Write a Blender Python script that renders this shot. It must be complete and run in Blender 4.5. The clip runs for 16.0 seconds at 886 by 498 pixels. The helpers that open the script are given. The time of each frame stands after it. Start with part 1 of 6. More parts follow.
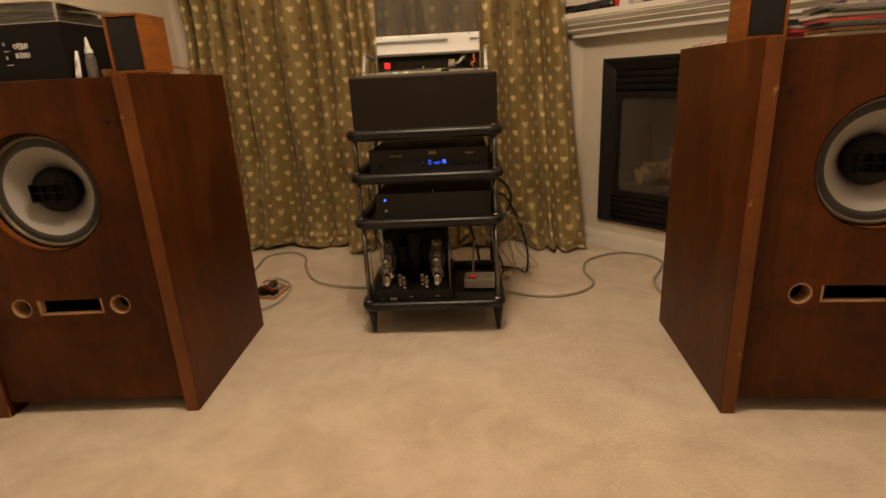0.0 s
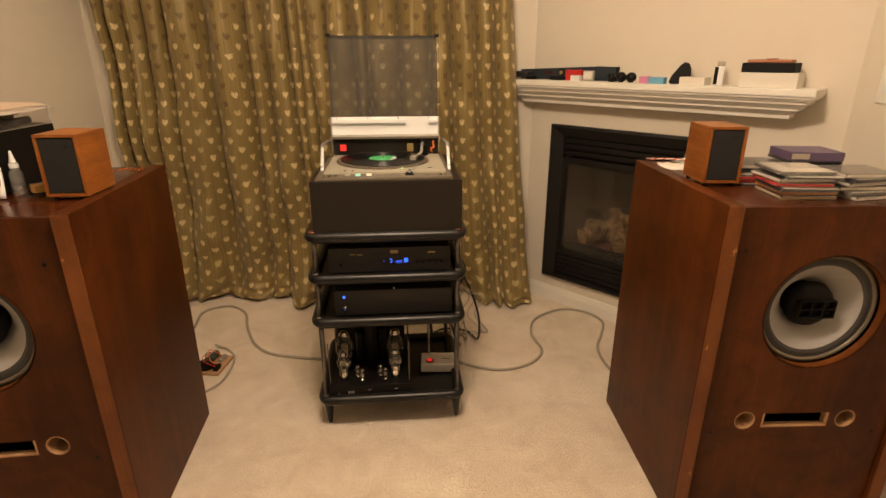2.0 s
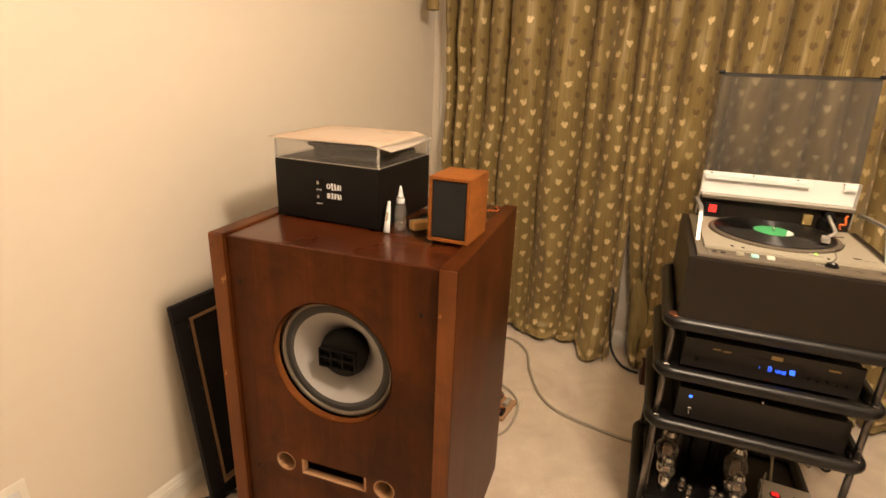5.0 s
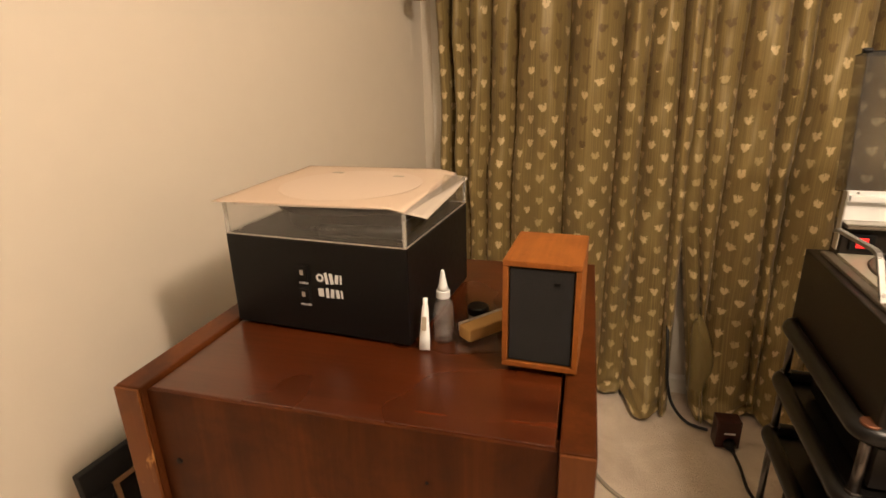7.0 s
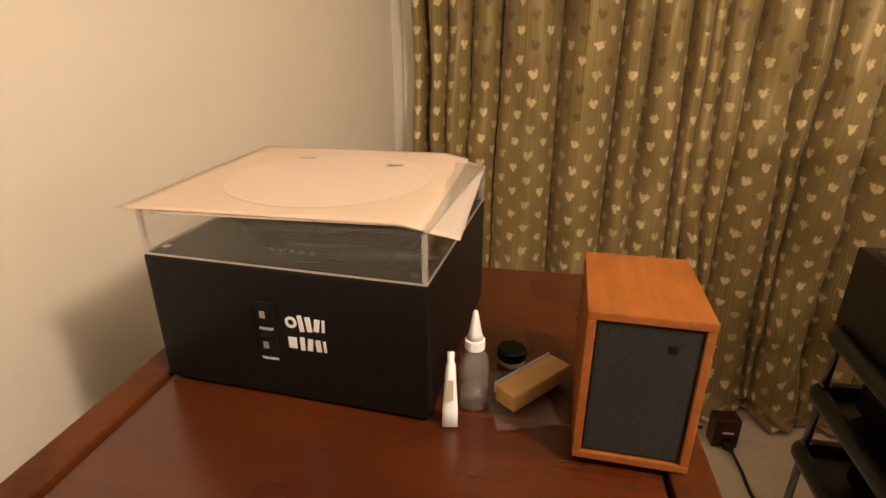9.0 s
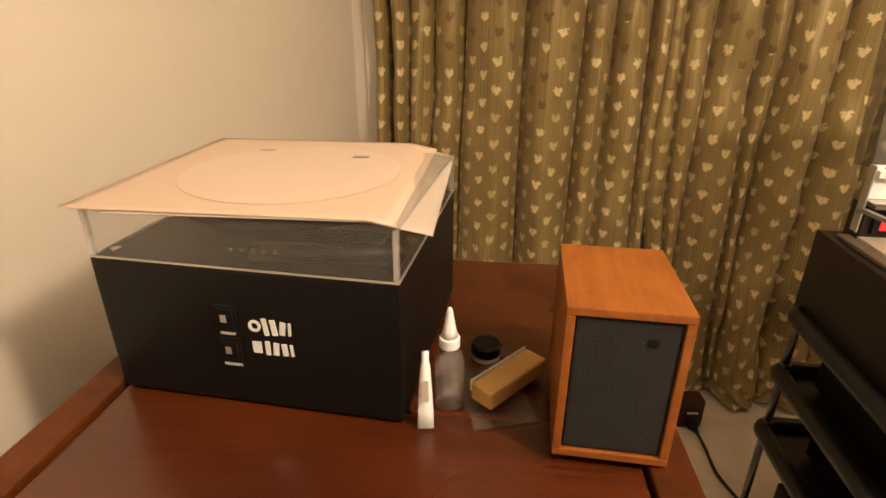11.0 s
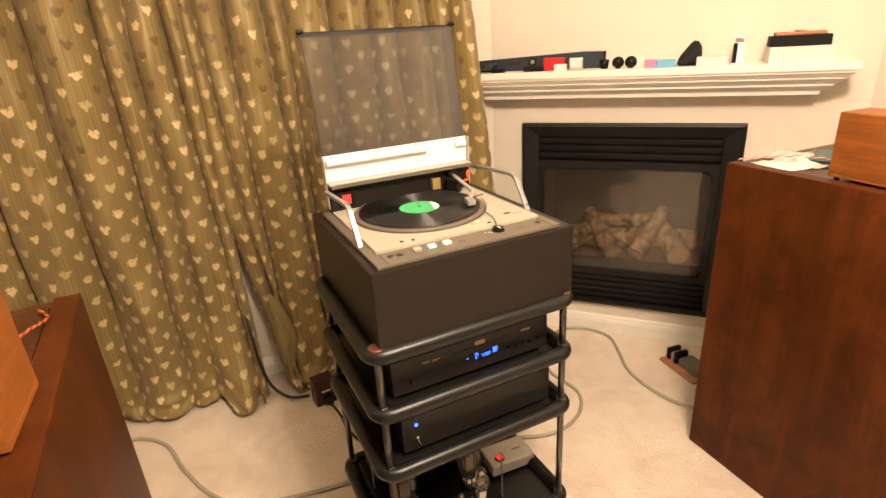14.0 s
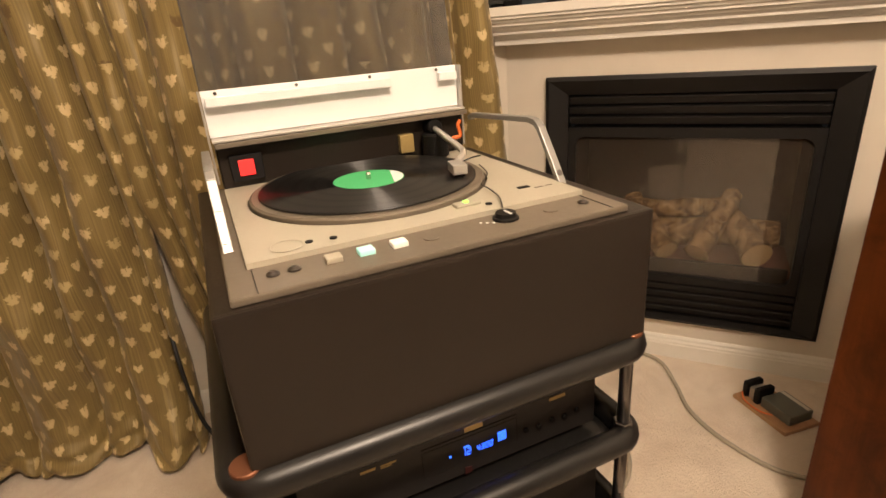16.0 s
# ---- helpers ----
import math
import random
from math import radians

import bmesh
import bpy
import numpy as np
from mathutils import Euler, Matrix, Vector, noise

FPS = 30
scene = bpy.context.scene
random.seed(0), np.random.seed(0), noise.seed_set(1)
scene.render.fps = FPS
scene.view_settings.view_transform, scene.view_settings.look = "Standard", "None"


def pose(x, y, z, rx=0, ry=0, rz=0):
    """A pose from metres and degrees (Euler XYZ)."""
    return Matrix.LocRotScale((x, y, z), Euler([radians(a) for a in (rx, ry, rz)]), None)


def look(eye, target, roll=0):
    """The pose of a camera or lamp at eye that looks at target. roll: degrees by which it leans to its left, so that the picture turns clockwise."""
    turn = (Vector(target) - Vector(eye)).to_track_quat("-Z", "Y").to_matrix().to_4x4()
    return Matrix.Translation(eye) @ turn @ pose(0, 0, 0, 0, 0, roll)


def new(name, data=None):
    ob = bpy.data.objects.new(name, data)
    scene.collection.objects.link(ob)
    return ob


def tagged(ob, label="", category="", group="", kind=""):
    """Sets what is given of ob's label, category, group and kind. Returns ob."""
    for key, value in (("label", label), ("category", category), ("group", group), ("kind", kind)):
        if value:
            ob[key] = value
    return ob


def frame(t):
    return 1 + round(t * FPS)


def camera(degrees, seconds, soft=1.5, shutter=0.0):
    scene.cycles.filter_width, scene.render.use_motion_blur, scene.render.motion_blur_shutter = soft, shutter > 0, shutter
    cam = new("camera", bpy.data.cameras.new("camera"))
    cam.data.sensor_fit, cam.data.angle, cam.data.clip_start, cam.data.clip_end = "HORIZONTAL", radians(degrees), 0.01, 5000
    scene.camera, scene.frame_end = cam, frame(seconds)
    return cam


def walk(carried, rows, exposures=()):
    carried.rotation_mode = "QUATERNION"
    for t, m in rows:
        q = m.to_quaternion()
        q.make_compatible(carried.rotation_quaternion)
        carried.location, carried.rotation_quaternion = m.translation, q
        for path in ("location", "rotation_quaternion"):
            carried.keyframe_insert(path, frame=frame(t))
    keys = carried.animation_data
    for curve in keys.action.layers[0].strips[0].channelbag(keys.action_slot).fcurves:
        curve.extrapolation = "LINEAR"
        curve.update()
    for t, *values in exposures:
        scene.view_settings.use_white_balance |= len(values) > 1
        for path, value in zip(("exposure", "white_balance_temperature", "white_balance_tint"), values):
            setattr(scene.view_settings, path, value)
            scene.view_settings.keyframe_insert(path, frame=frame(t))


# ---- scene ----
cam = camera(79.6, 16.0, soft=1.5, shutter=0.3)
PATH = [
    (0, (1.691, -0.121, 0.919), (1.58, 1.782, 0.314), -3.0),
    (0.5, (1.673, -0.056, 1.081), (1.682, 1.821, 0.391), -2.9),
    (1, (1.64, -0.03, 1.22), (1.715, 1.86, 0.569), -1.5),
    (1.5, (1.591, 0.014, 1.284), (1.705, 1.899, 0.627), 0.5),
    (2, (1.578, 0.028, 1.308), (1.745, 1.9, 0.626), -0.0),
    (2.5, (1.5, 0.036, 1.339), (1.489, 1.94, 0.726), -1.0),
    (3, (1.402, 0.071, 1.371), (1.166, 1.977, 0.812), -1.6),
    (3.5, (1.385, 0.173, 1.37), (0.86, 2.014, 0.789), 1.9),
    (4, (1.34, 0.236, 1.367), (0.724, 2.031, 0.734), 2.3),
    (4.5, (1.257, 0.264, 1.364), (0.618, 2.034, 0.686), 2.1),
    (5, (1.166, 0.288, 1.37), (0.507, 2.059, 0.715), 2.2),
    (5.2, (1.139, 0.298, 1.376), (0.475, 2.076, 0.743), 1.4),
    (7.3, (0.785, 0.833, 1.364), (0.228, 2.639, 0.709), -1.5),
    (7.5, (0.758, 0.871, 1.363), (0.167, 2.652, 0.672), 0.7),
    (8, (0.729, 0.918, 1.353), (0.078, 2.691, 0.695), 3.2),
    (8.5, (0.688, 0.969, 1.344), (0.228, 2.778, 0.627), 0.2),
    (11, (0.669, 1.01, 1.34), (0.416, 2.829, 0.549), 0.3),
    (11.5, (0.739, 0.973, 1.338), (0.649, 2.835, 0.615), -0.5),
    (12, (0.831, 0.943, 1.350), (0.886, 2.812, 0.642), -0.6),
    (12.5, (0.932, 0.921, 1.352), (1.131, 2.789, 0.666), -0.1),
    (13, (1.023, 0.877, 1.345), (1.468, 2.689, 0.624), -2.2),
    (13.5, (1.038, 0.834, 1.349), (1.738, 2.56, 0.62), -1.9),
    (14, (1.041, 0.794, 1.348), (1.83, 2.478, 0.61), -3.7),
    (14.5, (1.053, 0.782, 1.35), (1.865, 2.45, 0.603), -4.7),
    (15, (1.242, 1.08, 1.182), (1.969, 2.792, 0.448), -5.4),
    (15.5, (1.305, 1.18, 1.158), (2.03, 2.87, 0.385), -5.3),
    (16, (1.335, 1.25, 1.145), (2.055, 2.955, 0.39), -4.6),
]
EXPOSURES = [(0, -0.22, 6750, 10), (0.5, -0.25, 6750, 10), (1.0, -0.05, 6650, 10), (1.5, 0.12, 6500, 10), (2.0, 0.18, 6500, 10), (2.5, 0.4, 6500, 10), (3.0, 0.58, 6500, 10), (3.5, 0.66, 6400, 10), (5.0, 0.6, 6300, 10), (7.5, 0.34, 6050, 10), (8.5, 0.43, 6000, 10), (11.0, 0.57, 6300, 10), (12.0, 0.97, 6450, 10.5), (13.0, 1.28, 6300, 11), (14.5, 1.02, 6050, 11.5), (15.0, 0.9, 6100, 11.5), (16.0, 0.66, 6000, 11.5)]
walk(cam, [(t, look(eye, target, roll)) for t, eye, target, roll in PATH], EXPOSURES)

# ---- light ----
world = bpy.data.worlds.new("world")
scene.world = world
world.use_nodes = True
world.node_tree.nodes["Background"].inputs[0].default_value = (0.02, 0.018, 0.015, 1)
world.node_tree.nodes["Background"].inputs[1].default_value = 0.2


def ceiling_lamp(x, y, z, watts, radius, colour):
    data = bpy.data.lights.new("ceiling_lamp", "POINT")
    data.energy, data.shadow_soft_size, data.color = watts, radius, colour
    ob = new("ceiling_lamp", data)
    ob.location = (x, y, z)
    return ob


# two bulbs of one ceiling fitting
ceiling_lamp(1.66, 0.80, 2.22, 38, 0.07, (1.0, 0.755, 0.53))
ceiling_lamp(1.47, 0.86, 2.17, 34, 0.07, (1.0, 0.755, 0.53))

# ---- materials ----
def material(name, colour, rough=0.5, metal=0.0, spec=0.5):
    m = bpy.data.materials.new(name)
    m.use_nodes = True
    b = m.node_tree.nodes["Principled BSDF"]
    b.inputs["Base Color"].default_value = (*colour, 1)
    b.inputs["Roughness"].default_value = rough
    b.inputs["Metallic"].default_value = metal
    b.inputs["Specular IOR Level"].default_value = spec
    return m


class Graph:
    """Short hand for a material's nodes."""

    def __init__(self, m):
        self.t = m.node_tree
        self.b = self.t.nodes["Principled BSDF"]

    def node(self, kind, **kw):
        n = self.t.nodes.new(kind)
        for k, v in kw.items():
            n.inputs[k].default_value = v
        return n

    def link(self, a, b):
        self.t.links.new(a, b)

    def math(self, op, a, b=0.0, c=0.0):
        n = self.t.nodes.new("ShaderNodeMath")
        n.operation = op
        for i, v in enumerate((a, b, c)):
            if isinstance(v, (int, float)):
                n.inputs[i].default_value = v
            else:
                self.link(v, n.inputs[i])
        return n.outputs[0]

    def coords(self, kind="Object", scale=(1, 1, 1)):
        c = self.t.nodes.new("ShaderNodeTexCoord")
        m = self.t.nodes.new("ShaderNodeMapping")
        m.inputs["Scale"].default_value = scale
        self.link(c.outputs[kind], m.inputs["Vector"])
        return m.outputs[0]

    def noise(self, vec, scale, detail=4.0, rough=0.5, dist=0.0):
        n = self.node("ShaderNodeTexNoise", Scale=scale, Detail=detail, Roughness=rough, Distortion=dist)
        self.link(vec, n.inputs["Vector"])
        return n.outputs["Fac"]

    def ramp(self, fac, stops):
        n = self.t.nodes.new("ShaderNodeValToRGB")
        e = n.color_ramp.elements
        while len(e) < len(stops):
            e.new(0.5)
        for el, (p, c) in zip(e, stops):
            el.position, el.color = p, (*c, 1)
        self.link(fac, n.inputs[0])
        return n.outputs[0]

    def mix(self, fac, a, b, kind="MIX"):
        n = self.t.nodes.new("ShaderNodeMix")
        n.data_type, n.blend_type = "RGBA", kind
        for i, v in ((0, fac), (6, a), (7, b)):
            if isinstance(v, (int, float)):
                n.inputs[i].default_value = v
            elif isinstance(v, tuple):
                n.inputs[i].default_value = (*v, 1)
            else:
                self.link(v, n.inputs[i])
        return n.outputs[2]

    def bump(self, height, strength, distance=0.002):
        n = self.node("ShaderNodeBump", Strength=strength, Distance=distance)
        self.link(height, n.inputs["Height"])
        self.link(n.outputs[0], self.b.inputs["Normal"])

    def colour(self, c):
        self.link(c, self.b.inputs["Base Color"])

    def rough(self, fac, lo, hi):
        n = self.node("ShaderNodeMapRange")
        n.inputs["To Min"].default_value, n.inputs["To Max"].default_value = lo, hi
        self.link(fac, n.inputs["Value"])
        self.link(n.outputs[0], self.b.inputs["Roughness"])


def wood(name, dark, mid, light, rough, along="z", fine=90.0, coat=0.0, spec=0.5, size=1.0, patchy=1.0, streak=0.6):
    """Veneer whose grain runs along one local axis."""
    m = material(name, mid, rough, 0.0, spec)
    g = Graph(m)
    s = {"x": (1.2, 14, 14), "y": (14, 1.2, 14), "z": (14, 14, 1.2)}[along]
    f = {"x": (2, fine, fine), "y": (fine, 2, fine), "z": (fine, fine, 2)}[along]
    big = g.noise(g.coords("Object", tuple(q * size for q in s)), 1.0, 5, 0.6, 0.6)
    small = g.noise(g.coords("Object", f), 1.6, 3, 0.6)
    blotch = g.noise(g.coords("Object", (1, 1, 1)), 3.5, 2, 0.5, 0.2)
    c = g.ramp(big, [(0.25, dark), (0.5, mid), (0.78, light)])
    c = g.mix(g.math("MULTIPLY", g.math("POWER", small, 1.5), 1.1), c, dark)
    c = g.mix(g.math("MULTIPLY", small, 0.3), c, mid)
    c = g.mix(g.math("MAXIMUM", g.math("MULTIPLY", g.math("SUBTRACT", g.math("MULTIPLY", blotch, 1.7), 0.55), patchy), 0.0), c, light)
    q = {"x": (0.5, 5, 5), "y": (5, 0.5, 5), "z": (5, 5, 0.5)}[along]
    figure = g.noise(g.coords("Object", q), 1.7 * size, 6, 0.68, 0.5)
    figure = g.ramp(figure, [(0.40, (1, 1, 1)), (0.50, (0.45, 0.45, 0.45)), (0.62, (0, 0, 0))])
    c = g.mix(g.math("MULTIPLY", figure, streak), c, tuple(k * 0.55 for k in dark))
    cloud = g.noise(g.coords("Object", (1, 1, 1)), 9.0, 5, 0.7, 0.6)
    c = g.mix(g.math("MULTIPLY", g.math("MAXIMUM", g.math("SUBTRACT", cloud, 0.45), 0.0), 6.0 * streak), c, tuple(k * 0.7 for k in dark))
    g.colour(c)
    g.rough(blotch, rough - 0.05, rough + 0.07)
    g.bump(small, 0.12, 0.001)
    g.b.inputs["Coat Weight"].default_value = coat
    g.b.inputs["Coat Roughness"].default_value = 0.25
    return m


WALNUT = wood("walnut_veneer", (0.029, 0.0069, 0.0014), (0.090, 0.0232, 0.0045), (0.146, 0.0415, 0.0082), 0.40, "z", spec=0.16, patchy=0.8, streak=0.40)
WALNUT_TOP = wood("walnut_veneer_top", (0.023, 0.0046, 0.0010), (0.074, 0.0154, 0.0030), (0.128, 0.0295, 0.0056), 0.27, "x", coat=0.3, size=2.2, patchy=0.35, streak=0.13)
WALNUT_EDGE = wood("walnut_edge", (0.095, 0.0270, 0.0052), (0.172, 0.0530, 0.0105), (0.240, 0.080, 0.0175), 0.42, "z", spec=0.3, streak=0.3)
TEAK = wood("teak_veneer", (0.12, 0.034, 0.006), (0.27, 0.082, 0.0138), (0.40, 0.139, 0.0245), 0.42, "y", spec=0.3, size=5.0, streak=0.25)
_g = Graph(WALNUT_EDGE)
_s = _g.noise(_g.coords("Object", (1, 1, 0.35)), 42, 4, 0.65, 0.5)
_w = _g.ramp(_s, [(0.66, (0, 0, 0)), (0.70, (1, 1, 1))])
_old = _g.b.inputs["Base Color"].links[0].from_socket
_g.colour(_g.mix(_w, _old, (0.42, 0.20, 0.06)))
RAW_PLY = wood("raw_plywood", (0.34, 0.18, 0.08), (0.46, 0.26, 0.13), (0.5, 0.32, 0.17), 0.8, "x", streak=0.15)
PINE = wood("brush_wood", (0.46, 0.25, 0.07), (0.58, 0.34, 0.10), (0.66, 0.42, 0.15), 0.5, "x", streak=0.1)


def plain(name, colour, rough, metal=0.0, scale=40.0, vary=0.15, bump=0.08, spec=0.5):
    """A near-uniform surface with faint mottling, gloss variation and relief."""
    m = material(name, colour, rough, metal, spec)
    g = Graph(m)
    v = g.coords("Object")
    n = g.noise(v, scale, 4)
    big = g.noise(v, scale / 12, 3)
    lo = tuple(c * (1 - vary) for c in colour)
    hi = tuple(min(1, c * (1 + vary)) for c in colour)
    g.colour(g.mix(big, lo, hi))
    g.rough(n, max(0.03, rough - 0.06), min(1, rough + 0.06))
    if bump:
        g.bump(n, bump, 0.001)
    return m


WALL = plain("wall_paint", (0.71, 0.65, 0.55), 0.75, 0, 160, 0.025, 0.12)
TRIM = plain("trim_paint", (0.80, 0.77, 0.70), 0.4, 0, 60, 0.03, 0.03)
CEILING = plain("ceiling_paint", (0.8, 0.78, 0.72), 0.9, 0, 120, 0.03, 0.3)
BLACK = plain("black_satin", (0.0050, 0.0045, 0.0045), 0.42, 0, 90, 0.2, 0.05, 0.20)
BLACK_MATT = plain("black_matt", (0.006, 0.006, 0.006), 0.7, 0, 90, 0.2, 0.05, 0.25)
PLINTH = plain("charcoal_plinth_paint", (0.0150, 0.0108, 0.0076), 0.40, 0, 200, 0.15, 0.1, 0.3)
RACK_BLACK = plain("rack_lacquer", (0.009, 0.0085, 0.008), 0.36, 0, 120, 0.2, 0.05, 0.4)
PANEL = plain("black_anodised_panel", (0.016, 0.0135, 0.012), 0.5, 0, 200, 0.12, 0.05, 0.5)
CHROME = plain("chrome", (0.62, 0.60, 0.56), 0.14, 1.0, 60, 0.08, 0.0)
STEEL = plain("dark_steel", (0.17, 0.16, 0.155), 0.3, 1.0, 60, 0.1, 0.03)
SILVER = plain("silver_paint", (0.56, 0.54, 0.50), 0.35, 0.7, 80, 0.06, 0.03)
DECK = plain("deck_champagne", (0.465, 0.435, 0.345), 0.42, 0.25, 140, 0.04, 0.06)
DECK_GREY = plain("deck_grey", (0.165, 0.138, 0.104), 0.46, 0.3, 140, 0.06, 0.06)
ALU = plain("brushed_aluminium", (0.31, 0.305, 0.29), 0.40, 0.6, 200, 0.06, 0.08)
WHITE = plain("white_plastic", (0.76, 0.77, 0.77), 0.4, 0, 60, 0.03, 0.0)
CREAM = plain("cream_card", (0.74, 0.70, 0.62), 0.65, 0, 60, 0.04, 0.05)
RED = plain("red_plastic", (0.55, 0.02, 0.02), 0.35, 0, 60, 0.1, 0.0)
ORANGE = plain("orange_plastic", (0.75, 0.16, 0.03), 0.5, 0, 60, 0.1, 0.0)
CONE = plain("paper_cone", (0.36, 0.345, 0.33), 0.8, 0, 120, 0.07, 0.2)
SURROUND = plain("cone_surround", (0.055, 0.053, 0.05), 0.7, 0, 120, 0.15, 0.1)
CLOTH_BLACK = plain("black_grille_cloth", (0.012, 0.012, 0.013), 0.95, 0, 700, 0.3, 0.5)
CLOTH_GREY = plain("dark_grille_cloth", (0.022, 0.023, 0.026), 0.95, 0, 900, 0.4, 0.6)
_g = Graph(CLOTH_GREY)
_n = _g.noise(_g.coords("Object"), 800, 2, 0.6)
_b = _g.noise(_g.coords("Object"), 16, 3, 0.6)
_n = _g.math("ADD", _n, _g.math("MULTIPLY", _g.math("SUBTRACT", _b, 0.5), 0.12))
_g.colour(_g.ramp(_n, [(0.42, (0.004, 0.004, 0.0042)), (0.56, (0.0125, 0.0122, 0.0120)), (0.70, (0.046, 0.042, 0.036))]))
FIRE_BLACK = plain("fireplace_black", (0.008, 0.0072, 0.0065), 0.5, 0, 100, 0.2, 0.08, 0.3)
BRICK_BACK = plain("firebox_back", (0.075, 0.055, 0.038), 0.9, 0, 25, 0.4, 0.5)
BARK = material("log_bark", (0.2, 0.13, 0.08), 0.95, 0.0, 0.1)
_g = Graph(BARK)
_v = _g.coords("Object", (1, 1, 1))
_n = _g.noise(_v, 22, 6, 0.7, 1.0)
_g.colour(_g.ramp(_n, [(0.30, (0.035, 0.021, 0.012)), (0.45, (0.20, 0.12, 0.058)), (0.58, (0.40, 0.26, 0.125)), (0.72, (0.54, 0.39, 0.22))]))
_g.bump(_n, 1.0, 0.012)
LOG_END = plain("log_end", (0.50, 0.33, 0.145), 0.85, 0, 40, 0.35, 0.6)
EMBER = plain("ember_bed", (0.19, 0.085, 0.055), 0.95, 0, 30, 0.5, 0.9)
CABLE = plain("beige_cable", (0.38, 0.33, 0.25), 0.55, 0, 60, 0.1, 0.0)
CABLE_BLACK = plain("black_cable", (0.012, 0.012, 0.012), 0.5, 0, 60, 0.1, 0.0)
VINYL_GREEN = plain("record_label_green", (0.07, 0.44, 0.16), 0.55, 0, 60, 0.06, 0.0)
PAPER = plain("sleeve_paper", (0.54, 0.42, 0.315), 0.7, 0, 20, 0.03, 0.05)
BOXPURPLE = plain("purple_card", (0.095, 0.065, 0.125), 0.5, 0, 60, 0.1, 0.0)
GOLD = plain("gold_print", (0.42, 0.31, 0.12), 0.4, 0.4, 60, 0.1, 0.0)
BROWN_BOX = plain("brown_adapter", (0.045, 0.010, 0.008), 0.3, 0, 60, 0.1, 0.0)
BLUE_CARD = plain("blue_card", (0.16, 0.42, 0.62), 0.5, 0, 60, 0.1, 0.0)
PINK_CARD = plain("pink_card", (0.62, 0.22, 0.38), 0.5, 0, 60, 0.1, 0.0)
LEVEL_BLUE = plain("level_blue", (0.018, 0.030, 0.042), 0.45, 0, 60, 0.1, 0.0)
TERRACOTTA = plain("terracotta_card", (0.45, 0.17, 0.08), 0.6, 0, 60, 0.15, 0.0)
PHENOLIC = plain("green_board", (0.05, 0.09, 0.07), 0.5, 0, 60, 0.2, 0.0)
COPPER = plain("copper_foil", (0.22, 0.09, 0.045), 0.5, 0.6, 60, 0.1, 0.0)


def glowing(name, colour, strength):
    m = material(name, colour, 0.5)
    b = m.node_tree.nodes["Principled BSDF"]
    b.inputs["Emission Color"].default_value = (*colour, 1)
    b.inputs["Emission Strength"].default_value = strength
    return m


BLUE_GLOW = glowing("blue_display", (0.04, 0.14, 1.0), 2.0)
RED_GLOW = glowing("red_lamp", (0.9, 0.03, 0.025), 0.5)
GREEN_GLOW = glowing("green_lamp", (0.35, 1.0, 0.1), 0.8)
AQUA_GLOW = glowing("aqua_button", (0.45, 0.9, 0.82), 0.11)
AMBER_GLOW = glowing("amber_button", (0.85, 0.85, 0.75), 0.08)


def clear(name, colour, rough=0.02, alpha=0.12):
    """Thin clear or smoked sheet: mostly see-through, with a gloss."""
    m = material(name, colour, rough)
    g = Graph(m)
    out = g.t.nodes["Material Output"]
    through_it = g.node("ShaderNodeBsdfTransparent")
    body = g.t.nodes.new("ShaderNodeMixShader")
    body.inputs[0].default_value = alpha
    g.link(through_it.outputs[0], body.inputs[1])
    g.link(g.b.outputs[0], body.inputs[2])
    gloss = g.node("ShaderNodeBsdfGlossy", Roughness=rough)
    rim = g.node("ShaderNodeLayerWeight", Blend=0.5)
    fac = g.math("ADD", g.math("MULTIPLY", g.math("POWER", rim.outputs["Facing"], 4.0), 0.55), 0.045)
    both = g.t.nodes.new("ShaderNodeMixShader")
    g.link(fac, both.inputs[0])
    g.link(body.outputs[0], both.inputs[1])
    g.link(gloss.outputs[0], both.inputs[2])
    g.link(both.outputs[0], out.inputs["Surface"])
    return m


ACRYLIC = clear("clear_acrylic", (0.45, 0.45, 0.44), 0.05, 0.045)
SMOKED = clear("smoked_acrylic", (0.075, 0.075, 0.078), 0.06, 0.36)
GLASS = clear("tube_glass", (0.75, 0.68, 0.58), 0.03, 0.05)
# brown-grey tint paints in the haze of the room's reflections on the pane
FIRE_GLASS = clear("fire_glass", (0.15, 0.125, 0.095), 0.05, 0.15)
PLASTIC_BAG = clear("clear_plastic", (0.9, 0.9, 0.88), 0.12, 0.055)
CASE = clear("jewel_case", (0.5, 0.5, 0.5), 0.06, 0.06)


def carpet_material():
    m = material("carpet", (0.55, 0.42, 0.29), 0.95)
    g = Graph(m)
    v = g.coords("Object")
    fibre = g.noise(v, 420, 3, 0.7)
    tuft = g.noise(v, 90, 3, 0.6)
    tread = g.noise(v, 5.5, 6, 0.65, 0.5)
    c = g.ramp(tread, [(0.34, (0.68, 0.56, 0.435)), (0.5, (0.79, 0.675, 0.54)), (0.64, (0.88, 0.77, 0.63))])
    c = g.mix(g.math("MULTIPLY", tuft, 0.35), c, (0.60, 0.49, 0.375))
    g.colour(c)
    h = g.math("ADD", g.math("MULTIPLY", fibre, 0.6), tuft)
    g.bump(g.math("ADD", h, g.math("MULTIPLY", tread, 0.6)), 0.8, 0.007)
    g.b.inputs["Sheen Weight"].default_value = 0.3
    return m


CARPET = carpet_material()


